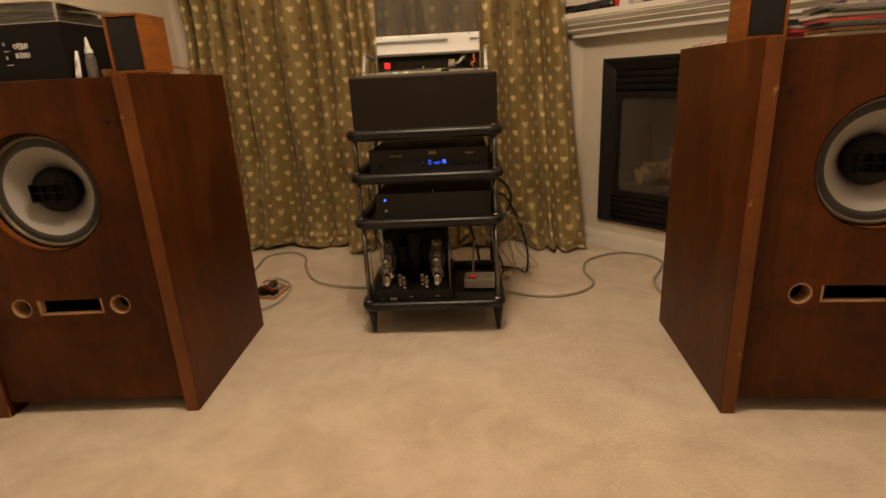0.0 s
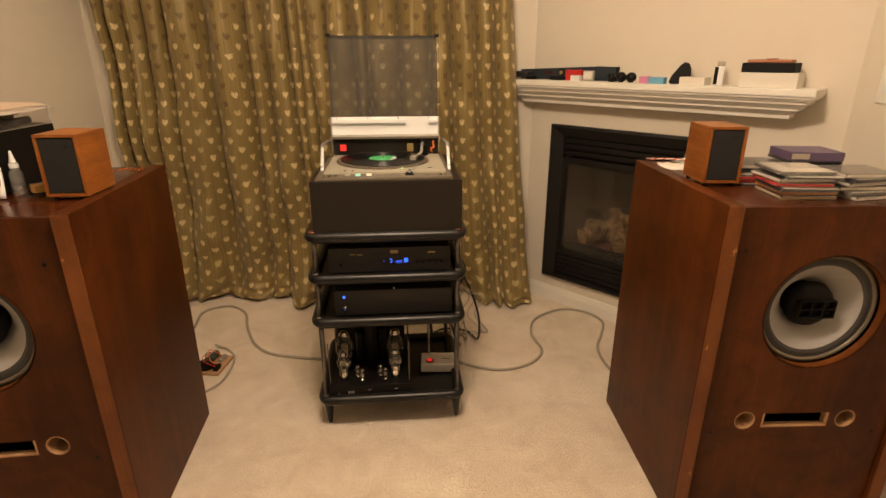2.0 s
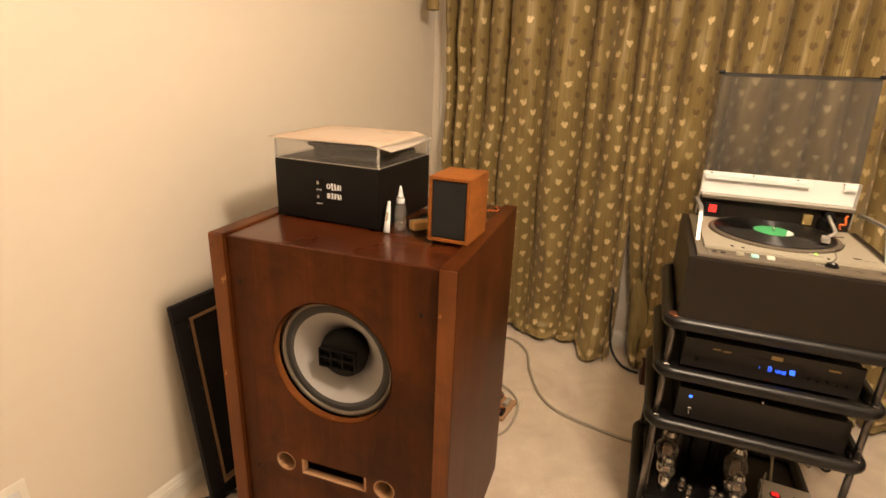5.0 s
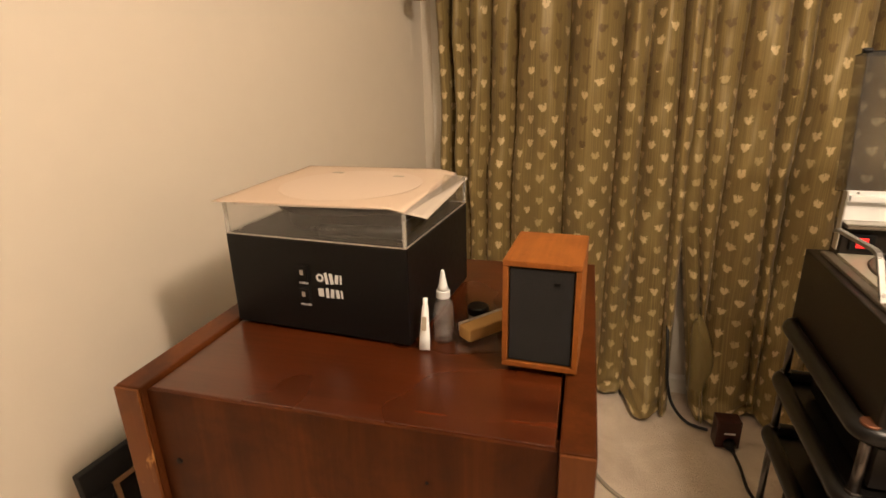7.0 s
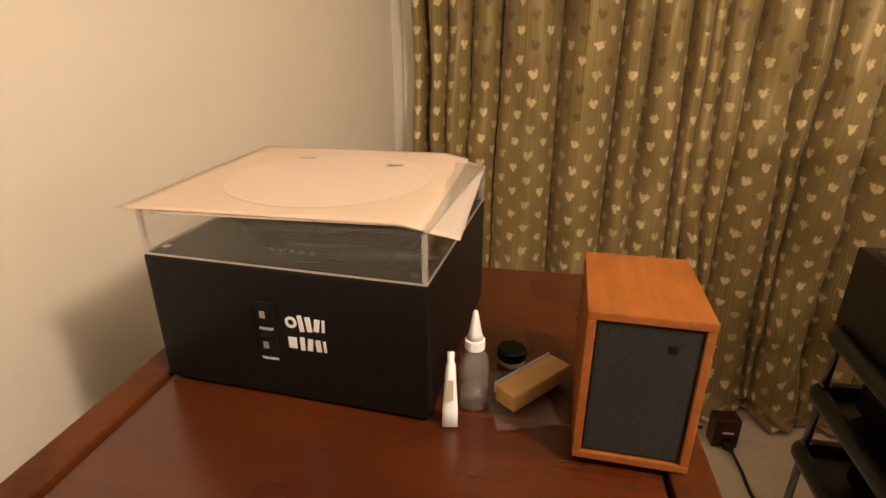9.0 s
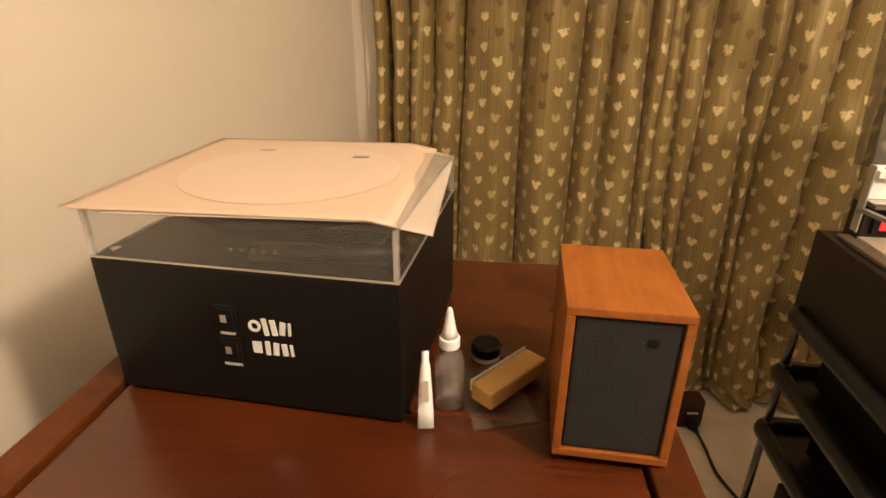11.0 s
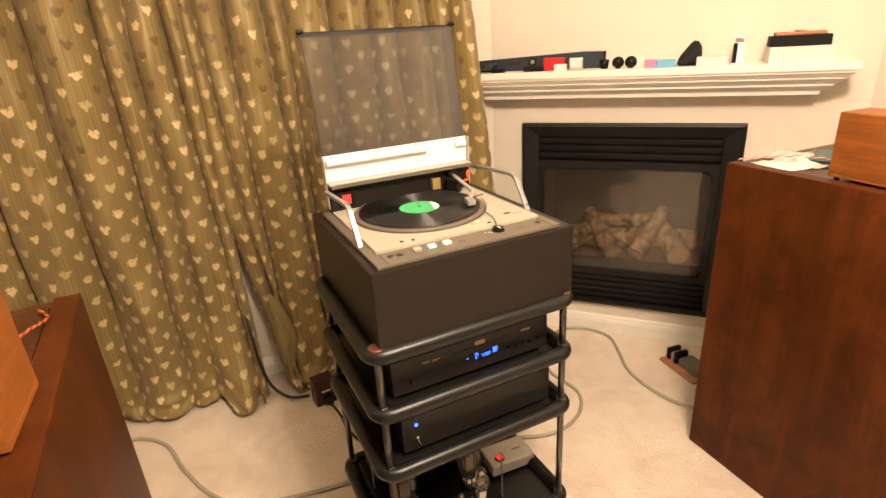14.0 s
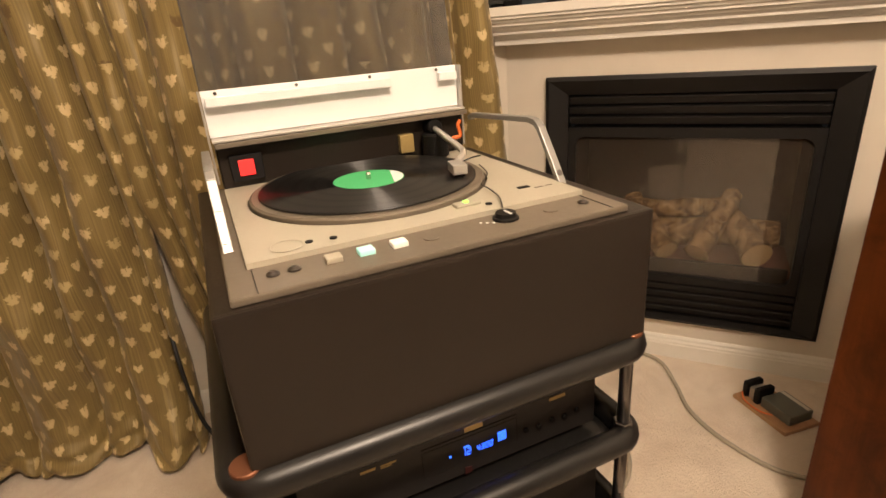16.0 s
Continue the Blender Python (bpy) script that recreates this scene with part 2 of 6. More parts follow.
def curtain_material():
    """Olive satin stripes with rows of woven hearts, gold towards the hem; brown higher up paints their lost sheen."""
    m = material("curtain_fabric", (0.2, 0.16, 0.07), 0.6)
    g = Graph(m)
    uv = g.t.nodes.new("ShaderNodeUVMap")
    uv.uv_map = "cloth"
    sep = g.t.nodes.new("ShaderNodeSeparateXYZ")
    g.link(uv.outputs[0], sep.inputs[0])
    u, v = sep.outputs[0], sep.outputs[1]
    wide, high = 0.053, 0.090
    cu = g.math("DIVIDE", u, wide)
    col = g.math("FLOOR", cu)
    fx = g.math("MULTIPLY", g.math("SUBTRACT", g.math("FRACT", cu), 0.5), wide)
    odd = g.math("FLOORED_MODULO", col, 2.0)
    cv = g.math("ADD", g.math("DIVIDE", v, high), g.math("MULTIPLY", odd, 0.5))
    row = g.math("FLOOR", cv)
    fy = g.math("MULTIPLY", g.math("SUBTRACT", g.math("FRACT", cv), 0.5), high)
    ax = g.math("ABSOLUTE", fx)
    ax = g.math("MULTIPLY", ax, 0.95)
    hy = g.math("SUBTRACT", g.math("MULTIPLY", g.math("ADD", fy, 0.002), 1.2), g.math("MULTIPLY", ax, 0.66))
    d = g.math("SQRT", g.math("ADD", g.math("MULTIPLY", g.math("MULTIPLY", fx, fx), 1.22), g.math("MULTIPLY", hy, hy)))
    edge = g.node("ShaderNodeTexNoise", Scale=105.0, Detail=2.0)
    g.link(uv.outputs[0], edge.inputs["Vector"])
    d = g.math("ADD", d, g.math("MULTIPLY", g.math("SUBTRACT", edge.outputs["Fac"], 0.5), 0.030))
    heart = g.node("ShaderNodeMapRange", **{"From Min": 0.0188, "From Max": 0.0146})
    g.link(d, heart.inputs["Value"])
    heart = heart.outputs[0]
    stem = g.math("MULTIPLY", g.math("LESS_THAN", ax, 0.0012), g.math("GREATER_THAN", fy, 0.002))
    heart = g.math("MULTIPLY", heart, g.math("SUBTRACT", 1.0, g.math("MULTIPLY", stem, 0.6)))
    cell = g.t.nodes.new("ShaderNodeCombineXYZ")
    g.link(col, cell.inputs[0])
    g.link(row, cell.inputs[1])
    rnd = g.t.nodes.new("ShaderNodeTexWhiteNoise")
    rnd.noise_dimensions = "2D"
    g.link(cell.outputs[0], rnd.inputs["Vector"])
    # satin sheen put into the colour: more hearts go brown with height
    sheen_share = g.node("ShaderNodeMapRange", **{"From Min": 1.05, "From Max": 1.7})
    g.link(v, sheen_share.inputs["Value"])
    brown = g.math("LESS_THAN", rnd.outputs["Value"], sheen_share.outputs[0])
    strip = g.t.nodes.new("ShaderNodeTexNoise")
    strip.inputs["Scale"].default_value, strip.inputs["Detail"].default_value = 1.0, 3.0
    mp = g.t.nodes.new("ShaderNodeMapping")
    mp.inputs["Scale"].default_value = (260, 1.2, 1)
    g.link(uv.outputs[0], mp.inputs[0])
    g.link(mp.outputs[0], strip.inputs["Vector"])
    thread = strip.outputs["Fac"]
    base = g.ramp(thread, [(0.3, (0.180, 0.131, 0.046)), (0.55, (0.262, 0.192, 0.068)), (0.75, (0.345, 0.255, 0.095))])
    dull = g.math("MULTIPLY", g.math("LESS_THAN", rnd.outputs["Value"], 0.75), g.math("LESS_THAN", odd, 0.5))
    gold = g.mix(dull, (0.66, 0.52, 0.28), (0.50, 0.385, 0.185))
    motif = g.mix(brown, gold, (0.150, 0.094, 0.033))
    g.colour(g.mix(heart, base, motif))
    g.rough(thread, 0.40, 0.56)
    g.link(g.math("MULTIPLY", g.math("SUBTRACT", 1.0, heart), 0.15), g.b.inputs["Metallic"])
    crease = g.math("PINGPONG", g.math("ADD", v, g.math("MULTIPLY", thread, 0.006)), 0.215)
    crease = g.math("MINIMUM", g.math("DIVIDE", crease, 0.005), 1.0)
    g.bump(g.math("ADD", g.math("MULTIPLY", crease, 3.0), g.math("ADD", thread, g.math("MULTIPLY", heart, 0.8))), 0.25, 0.001)
    g.b.inputs["Sheen Weight"].default_value = 0.15
    return m


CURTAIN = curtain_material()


def vinyl_material():
    m = material("record_vinyl", (0.004, 0.004, 0.004), 0.22)
    g = Graph(m)
    v = g.coords("Object")
    sep = g.t.nodes.new("ShaderNodeSeparateXYZ")
    g.link(v, sep.inputs[0])
    r = g.math("SQRT", g.math("ADD", g.math("MULTIPLY", sep.outputs[0], sep.outputs[0]), g.math("MULTIPLY", sep.outputs[1], sep.outputs[1])))
    band = g.math("SINE", g.math("MULTIPLY", r, 260.0))
    g.b.inputs["Specular IOR Level"].default_value = 0.75
    g.rough(band, 0.43, 0.47)
    g.b.inputs["Anisotropic Rotation"].default_value = 0.25
    tan = g.t.nodes.new("ShaderNodeTangent")
    tan.direction_type, tan.axis = "RADIAL", "Z"
    g.link(tan.outputs[0], g.b.inputs["Tangent"])
    g.b.inputs["Anisotropic"].default_value = 1.0
    return m


VINYL = vinyl_material()


# ---- helpers for meshes ----
def part(name, bm, mat, parent=None, label="", smooth=False):
    me = bpy.data.meshes.new(name)
    bm.to_mesh(me)
    bm.free()
    me.materials.append(mat)
    if smooth:
        for p in me.polygons:
            p.use_smooth = True
    ob = new(name, me)
    if parent is not None:
        ob.parent = parent
    if label:
        ob["label"] = label
    return ob


def thing(name, label, category, x=0.0, y=0.0, z=0.0, rz=0.0, group="", kind="", rx=0.0, ry=0.0):
    ob = new(name)
    ob.empty_display_size = 0.05
    ob.matrix_world = pose(x, y, z, rx, ry, rz)
    return tagged(ob, label, category, group, kind)


def add_box(bm, x0, x1, y0, y1, z0, z1, bevel=0.0, seg=2, m=None):
    r = bmesh.ops.create_cube(bm, size=1.0)
    vs = r["verts"]
    for v in vs:
        v.co = Vector(((x0 + x1) / 2 + v.co.x * (x1 - x0), (y0 + y1) / 2 + v.co.y * (y1 - y0), (z0 + z1) / 2 + v.co.z * (z1 - z0)))
    if m is not None:
        bmesh.ops.transform(bm, matrix=m, verts=vs)
    if bevel > 0:
        es = list({e for v in vs for e in v.link_edges})
        bmesh.ops.bevel(bm, geom=es, offset=bevel, segments=seg, affect="EDGES", profile=0.6)
    return bm


def box(x0, x1, y0, y1, z0, z1, bevel=0.0, seg=2, m=None):
    return add_box(bmesh.new(), x0, x1, y0, y1, z0, z1, bevel, seg, m)


def add_lathe(bm, profile, seg=32, m=None, cap=True):
    """Rings of (radius, height) turned about z."""
    m = m or Matrix()
    rings = []
    for r, z in profile:
        if r < 1e-5:
            rings.append([bm.verts.new(m @ Vector((0, 0, z)))])
        else:
            rings.append([bm.verts.new(m @ Vector((r * math.cos(2 * math.pi * k / seg), r * math.sin(2 * math.pi * k / seg), z))) for k in range(seg)])
    for a, b in zip(rings, rings[1:]):
        for k in range(seg):
            j = (k + 1) % seg
            if len(a) == 1 and len(b) == 1:
                continue
            if len(a) == 1:
                bm.faces.new((a[0], b[j], b[k]))
            elif len(b) == 1:
                bm.faces.new((a[k], a[j], b[0]))
            else:
                bm.faces.new((a[k], a[j], b[j], b[k]))
    if cap:
        if len(rings[0]) > 1:
            bm.faces.new(list(reversed(rings[0])))
        if len(rings[-1]) > 1:
            bm.faces.new(rings[-1])
    bmesh.ops.recalc_face_normals(bm, faces=bm.faces[:])
    return bm


def lathe(profile, seg=32, m=None, cap=True):
    return add_lathe(bmesh.new(), profile, seg, m, cap)


def cyl(r, z0, z1, seg=24, m=None, edge=0.0):
    e = min(edge, r * 0.5)
    prof = [(r - e, z0), (r, z0 + e), (r, z1 - e), (r - e, z1)] if e else [(r, z0), (r, z1)]
    return lathe(prof, seg, m)


def smooth_path(points, steps=6, closed=False):
    """Catmull-Rom through the points."""
    p = [Vector(q) for q in points]
    n = len(p)
    out = []
    for i in range(n if closed else n - 1):
        a, b, c, d = (p[(i + k) % n] if closed else p[min(max(i + k, 0), n - 1)] for k in (-1, 0, 1, 2))
        for s in range(steps):
            t = s / steps
            out.append(0.5 * ((2 * b) + (c - a) * t + (2 * a - 5 * b + 4 * c - d) * t * t + (3 * b - a - 3 * c + d) * t ** 3))
    if not closed:
        out.append(p[-1])
    return out


def add_tube(bm, pts, r, seg=8, closed=False, flat=1.0):
    pts = [Vector(p) for p in pts]
    n = len(pts)
    rings = []
    side = None
    for i in range(n):
        a = pts[(i - 1) % n] if closed or i else pts[0]
        b = pts[(i + 1) % n] if closed or i < n - 1 else pts[-1]
        t = (b - a).normalized()
        if side is None:
            side = t.cross(Vector((0, 0, 1)))
            if side.length < 1e-3:
                side = t.cross(Vector((1, 0, 0)))
        side = (side - t * side.dot(t)).normalized()
        up = side.cross(t)
        rings.append([bm.verts.new(pts[i] + r * (math.cos(q) * side + flat * math.sin(q) * up)) for q in (2 * math.pi * k / seg for k in range(seg))])
    for i in range(n if closed else n - 1):
        a, b = rings[i], rings[(i + 1) % n]
        for k in range(seg):
            j = (k + 1) % seg
            bm.faces.new((a[k], a[j], b[j], b[k]))
    if not closed:
        bm.faces.new(rings[0])
        bm.faces.new(list(reversed(rings[-1])))
    bmesh.ops.recalc_face_normals(bm, faces=bm.faces[:])
    return bm


def tube(pts, r, seg=8, closed=False, flat=1.0):
    return add_tube(bmesh.new(), pts, r, seg, closed, flat)


def prism(outline, z0, z1, m=None):
    """A polygon in x, y drawn up from z0 to z1."""
    bm = bmesh.new()
    m = m or Matrix()
    lo = [bm.verts.new(m @ Vector((x, y, z0))) for x, y in outline]
    hi = [bm.verts.new(m @ Vector((x, y, z1))) for x, y in outline]
    n = len(lo)
    bm.faces.new(list(reversed(lo)))
    bm.faces.new(hi)
    for k in range(n):
        bm.faces.new((lo[k], lo[(k + 1) % n], hi[(k + 1) % n], hi[k]))
    bmesh.ops.recalc_face_normals(bm, faces=bm.faces[:])
    return bm


def words(name, text, size, mat, parent, m, label=""):
    """Raised lettering in the built-in font, as a mesh part; it lies in the local x, y plane of m."""
    c = bpy.data.curves.new(name, "FONT")
    c.body, c.size, c.extrude, c.align_x, c.align_y = text, size, 0.0003, "CENTER", "CENTER"
    tmp = bpy.data.objects.new(name, c)
    me = bpy.data.meshes.new_from_object(tmp)
    bpy.data.objects.remove(tmp)
    me.materials.clear()
    me.materials.append(mat)
    me.transform(m)
    ob = new(name, me)
    ob.parent = parent
    if label:
        ob["label"] = label
    return ob


FACING = Matrix.Rotation(radians(90), 4, "X")  # lays a local z onto -y, towards the room


# ---- the room ----
# corners in plan: the left wall, the curtained wall, the wall across the corner with the fireplace, the right wall
ROOM = -4.5
FP = Vector((2.40, 2.775, 0.0))        # foot of the fireplace's edge nearest the curtains, on the wall across the corner
FP_ANGLE = -49.5
FP_M = Matrix.Translation(FP) @ Matrix.Rotation(radians(FP_ANGLE), 4, "Z")   # local x along that wall, local y into it
ax = Vector((math.cos(radians(ROOM)), math.sin(radians(ROOM)), 0))
ay = Vector((-ax.y, ax.x, 0))
CORNER = Vector((0.045, 3.06, 0))
HEIGHT = 2.44


def wall(name, a, b, thick=0.12, holes=()):
    """A wall from a to b, its room side on the line a-b and the room on its right hand; holes: (s0, s1, z0, z1)."""
    a, b = Vector(a), Vector(b)
    L = (b - a).length
    xs = sorted({0.0, L, *[h[0] for h in holes], *[h[1] for h in holes]})
    zs = sorted({0.0, HEIGHT, *[h[2] for h in holes], *[h[3] for h in holes]})
    bm = bmesh.new()
    for i in range(len(xs) - 1):
        for k in range(len(zs) - 1):
            c = ((xs[i] + xs[i + 1]) / 2, (zs[k] + zs[k + 1]) / 2)
            if any(h[0] < c[0] < h[1] and h[2] < c[1] < h[3] for h in holes):
                continue
            add_box(bm, xs[i], xs[i + 1], 0, thick, zs[k], zs[k + 1])
    bmesh.ops.remove_doubles(bm, verts=bm.verts[:], dist=1e-5)
    seen = {}
    for f in bm.faces[:]:
        key = tuple(round(q, 4) for q in f.calc_center_median())
        seen.setdefault(key, []).append(f)
    bmesh.ops.delete(bm, geom=[f for fs in seen.values() if len(fs) > 1 for f in fs], context="FACES_ONLY")
    ob = part(name, bm, WALL)
    d = (b - a).normalized()
    ob.matrix_world = Matrix.Translation(a) @ Matrix.Rotation(math.atan2(d.y, d.x), 4, "Z")
    return tagged(ob, kind="structure")


fx_dir = Vector((math.cos(radians(FP_ANGLE)), math.sin(radians(FP_ANGLE)), 0))
# where the corner wall meets the curtained wall and the right wall
den = fx_dir.x * ax.y - fx_dir.y * ax.x
k0 = ((CORNER - FP).x * ax.y - (CORNER - FP).y * ax.x) / den
W_A = FP + fx_dir * k0
W_B = FP + fx_dir * 1.23
BACK = 9.5
L_END = CORNER - ay * BACK
R_END = W_B - ay * ((W_B - L_END).dot(ay))
wall("wall_left", L_END, CORNER)
wall("wall_back", CORNER, W_A)
fp_wall = wall("wall_fireplace", W_A, W_B, holes=[(-k0 + 0.055, -k0 + 0.811, 0.165, 0.94)])
wall("wall_right", W_B, R_END)
wall("wall_behind", R_END, L_END)
fl = part("floor", box(-1.4, 4.6, -7.2, 4.0, -0.1, 0.0), CARPET)
tagged(fl, "beige plush carpet with soft tread marks", kind="structure")
tagged(part("ceiling", box(-1.4, 4.6, -7.2, 4.0, HEIGHT, HEIGHT + 0.1), CEILING), kind="structure")


def baseboard(a, b, s0=0.0, s1=None):
    a, b = Vector(a), Vector(b)
    L = (b - a).length
    s1 = L if s1 is None else s1
    bm = bmesh.new()
    prof = [(0, 0), (-0.014, 0), (-0.014, 0.052), (-0.012, 0.056), (-0.012, 0.062), (-0.008, 0.069), (-0.007, 0.076), (-0.002, 0.084), (0, 0.084)]
    ends = [[bm.verts.new((s, y, z)) for y, z in prof] for s in (s0, s1)]
    n = len(prof)
    for k in range(n - 1):
        bm.faces.new((ends[0][k], ends[0][k + 1], ends[1][k + 1], ends[1][k]))
    bm.faces.new(ends[0])
    bm.faces.new(list(reversed(ends[1])))
    bmesh.ops.recalc_face_normals(bm, faces=bm.faces[:])
    ob = part("baseboard", bm, TRIM)
    d = (b - a).normalized()
    ob.matrix_world = Matrix.Translation(a) @ Matrix.Rotation(math.atan2(d.y, d.x), 4, "Z")
    return tagged(ob, "white painted moulded baseboard", kind="structure")


baseboard(L_END, CORNER)
baseboard(CORNER, W_A)
baseboard(W_A, W_B)
baseboard(W_B, R_END)

# white casing of the covered window, beside the curtain
cas = part("trim", box(0.0, 0.075, -0.018, 0.0, 0.085, 2.2, 0.004), TRIM)
cas.matrix_world = Matrix.Translation(CORNER + ax * 0.05) @ Matrix.Rotation(radians(ROOM), 4, "Z")
tagged(cas, "white painted window casing beside the curtain", kind="structure")


# ---- curtains ----
def curtain(name, label, s0, s1, seed, widths, flare0=0.0, flare1=0.0, slit=0.0):
    """A floor-length curtain between s0 and s1 along the window wall: broad bulges parted by narrow deep folds."""
    rnd = random.Random(seed)
    n_s, n_z = 420, 76
    top = 2.32
    folds = len(widths)
    tot = sum(widths)
    edges = [0.0]
    for w in widths:
        edges.append(edges[-1] + w / tot)
    swell = [rnd.uniform(0.7, 1.2) for _ in range(folds)]
    sharp = [rnd.uniform(0.40, 0.75) for _ in range(folds)]
    drift = [0.0] + [rnd.uniform(-1, 1) for _ in range(folds - 1)] + [0.0]

    def at(i, z):
        u = i / n_s
        h = z / top
        low = (1 - h) ** 1.4
        k = 0
        while k < folds - 1 and edges[k + 1] < u:
            k += 1
        f = (u - edges[k]) / (edges[k + 1] - edges[k])
        s = s0 + (s1 - s0) * u
        s += 0.060 * (low - 0.3) * (drift[k] * (1 - f) + drift[k + 1] * f) + flare0 * low * (1 - u) ** 2 + flare1 * low * u ** 2
        s += slit * max(0.0, 1 - z / 0.74) ** 0.9 * (1 - u) ** 9      # the inner edge falls open near the floor
        wide = widths[k] / 0.12
        bulge = swell[k] * 0.092 * wide ** 0.45 * (1.05 - 0.42 * low ** 2) * abs(math.sin(math.pi * f)) ** sharp[k]
        ripple = 0.016 * noise.noise(Vector((s * 11, z * 1.1, seed))) + 0.007 * noise.noise(Vector((s * 27, z * 2.6, seed + 5)))
        ripple += 0.055 * low * noise.noise(Vector((s * 5, z * 2.6, seed + 9)))
        ripple += 0.046 * (0.2 + low) * noise.noise(Vector((s * 6 + z * 2.2, z * 3.2 - s * 5, seed + 12))) + 0.020 * (0.25 + low) * noise.noise(Vector((s * 15 - z * 5, z * 8 + s * 6, seed + 20)))
        y = -0.040 - 0.10 * (flare1 > 0.1) * low * u ** 4 - bulge - ripple - 0.018 * low
        if z < 0.26:                              # the hem breaks and spreads on the floor
            b = (1 - z / 0.26) ** 1.5
            y -= b * (0.065 + 0.17 * noise.noise(Vector((s * 4.5, 0, seed + 3))) * (0.4 + abs(math.sin(math.pi * f))))
            y += b * 0.012 * math.sin(z * 95 + 8 * noise.noise(Vector((s * 6, 1, seed))))
            z = 0.010 + z * (0.62 + 0.38 * (1 - b)) + b * 0.034 * (noise.noise(Vector((s * 13, 2, seed))) + 0.35)
        return s, min(y, -0.022), max(z, 0.006)

    zs = [top * (k / n_z) ** 1.35 for k in range(n_z + 1)]
    arc = [0.0]
    for i in range(n_s):
        a, b = at(i, 1.2), at(i + 1, 1.2)
        arc.append(arc[-1] + math.hypot(b[0] - a[0], b[1] - a[1]))
    bm = bmesh.new()
    lay = bm.loops.layers.uv.new("cloth")
    grid = [[bm.verts.new(at(i, z)) for i in range(n_s + 1)] for z in zs]
    for k in range(n_z):
        for i in range(n_s):
            f = bm.faces.new((grid[k][i], grid[k][i + 1], grid[k + 1][i + 1], grid[k + 1][i]))
            for loop, (a, b) in zip(f.loops, ((i, k), (i + 1, k), (i + 1, k + 1), (i, k + 1))):
                loop[lay].uv = (arc[a] + seed * 1.37, zs[b])
    ob = part(name, bm, CURTAIN, smooth=True)
    ob.matrix_world = Matrix.Translation(CORNER) @ Matrix.Rotation(radians(ROOM), 4, "Z")
    md = ob.modifiers.new("thickness", "SOLIDIFY")
    md.thickness = 0.0016
    return tagged(ob, label, "curtain", "window curtains")


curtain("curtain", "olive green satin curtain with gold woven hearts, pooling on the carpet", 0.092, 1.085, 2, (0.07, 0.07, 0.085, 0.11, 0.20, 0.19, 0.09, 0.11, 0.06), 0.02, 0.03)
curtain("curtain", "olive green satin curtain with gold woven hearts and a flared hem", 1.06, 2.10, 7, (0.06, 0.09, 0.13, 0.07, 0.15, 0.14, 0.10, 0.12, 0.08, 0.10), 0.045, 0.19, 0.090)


# ---- floor-standing loudspeakers ----
def cut_plate(w, z0, z1, y0, y1, holes):
    """A plate in x (0..w) and z with round holes ("c", x, z, r) and square holes ("r", x0, x1, z0, z1) right through it."""
    bm = bmesh.new()
    outer = [(0, z0), (w, z0), (w, z1), (0, z1)]
    loops = [outer]
    for h in holes:
        if h[0] == "c":
            loops.append([(h[1] + h[3] * math.cos(2 * math.pi * k / 48), h[2] + h[3] * math.sin(2 * math.pi * k / 48)) for k in range(48)])
        else:
            loops.append([(h[1], h[3]), (h[2], h[3]), (h[2], h[4]), (h[1], h[4])])
    es = []
    for lp in loops:
        vs = [bm.verts.new((x, y0, z)) for x, z in lp]
        es += [bm.edges.new((vs[k], vs[(k + 1) % len(vs)])) for k in range(len(vs))]
    bmesh.ops.triangle_fill(bm, edges=es, use_beauty=True)
    r = bmesh.ops.extrude_face_region(bm, geom=bm.faces[:])
    bmesh.ops.translate(bm, verts=[e for e in r["geom"] if isinstance(e, bmesh.types.BMVert)], vec=(0, y1 - y0, 0))
    bmesh.ops.recalc_face_normals(bm, faces=bm.faces[:])
    return bm


SPK_W, SPK_D, SPK_H = 0.622, 0.595, 0.976


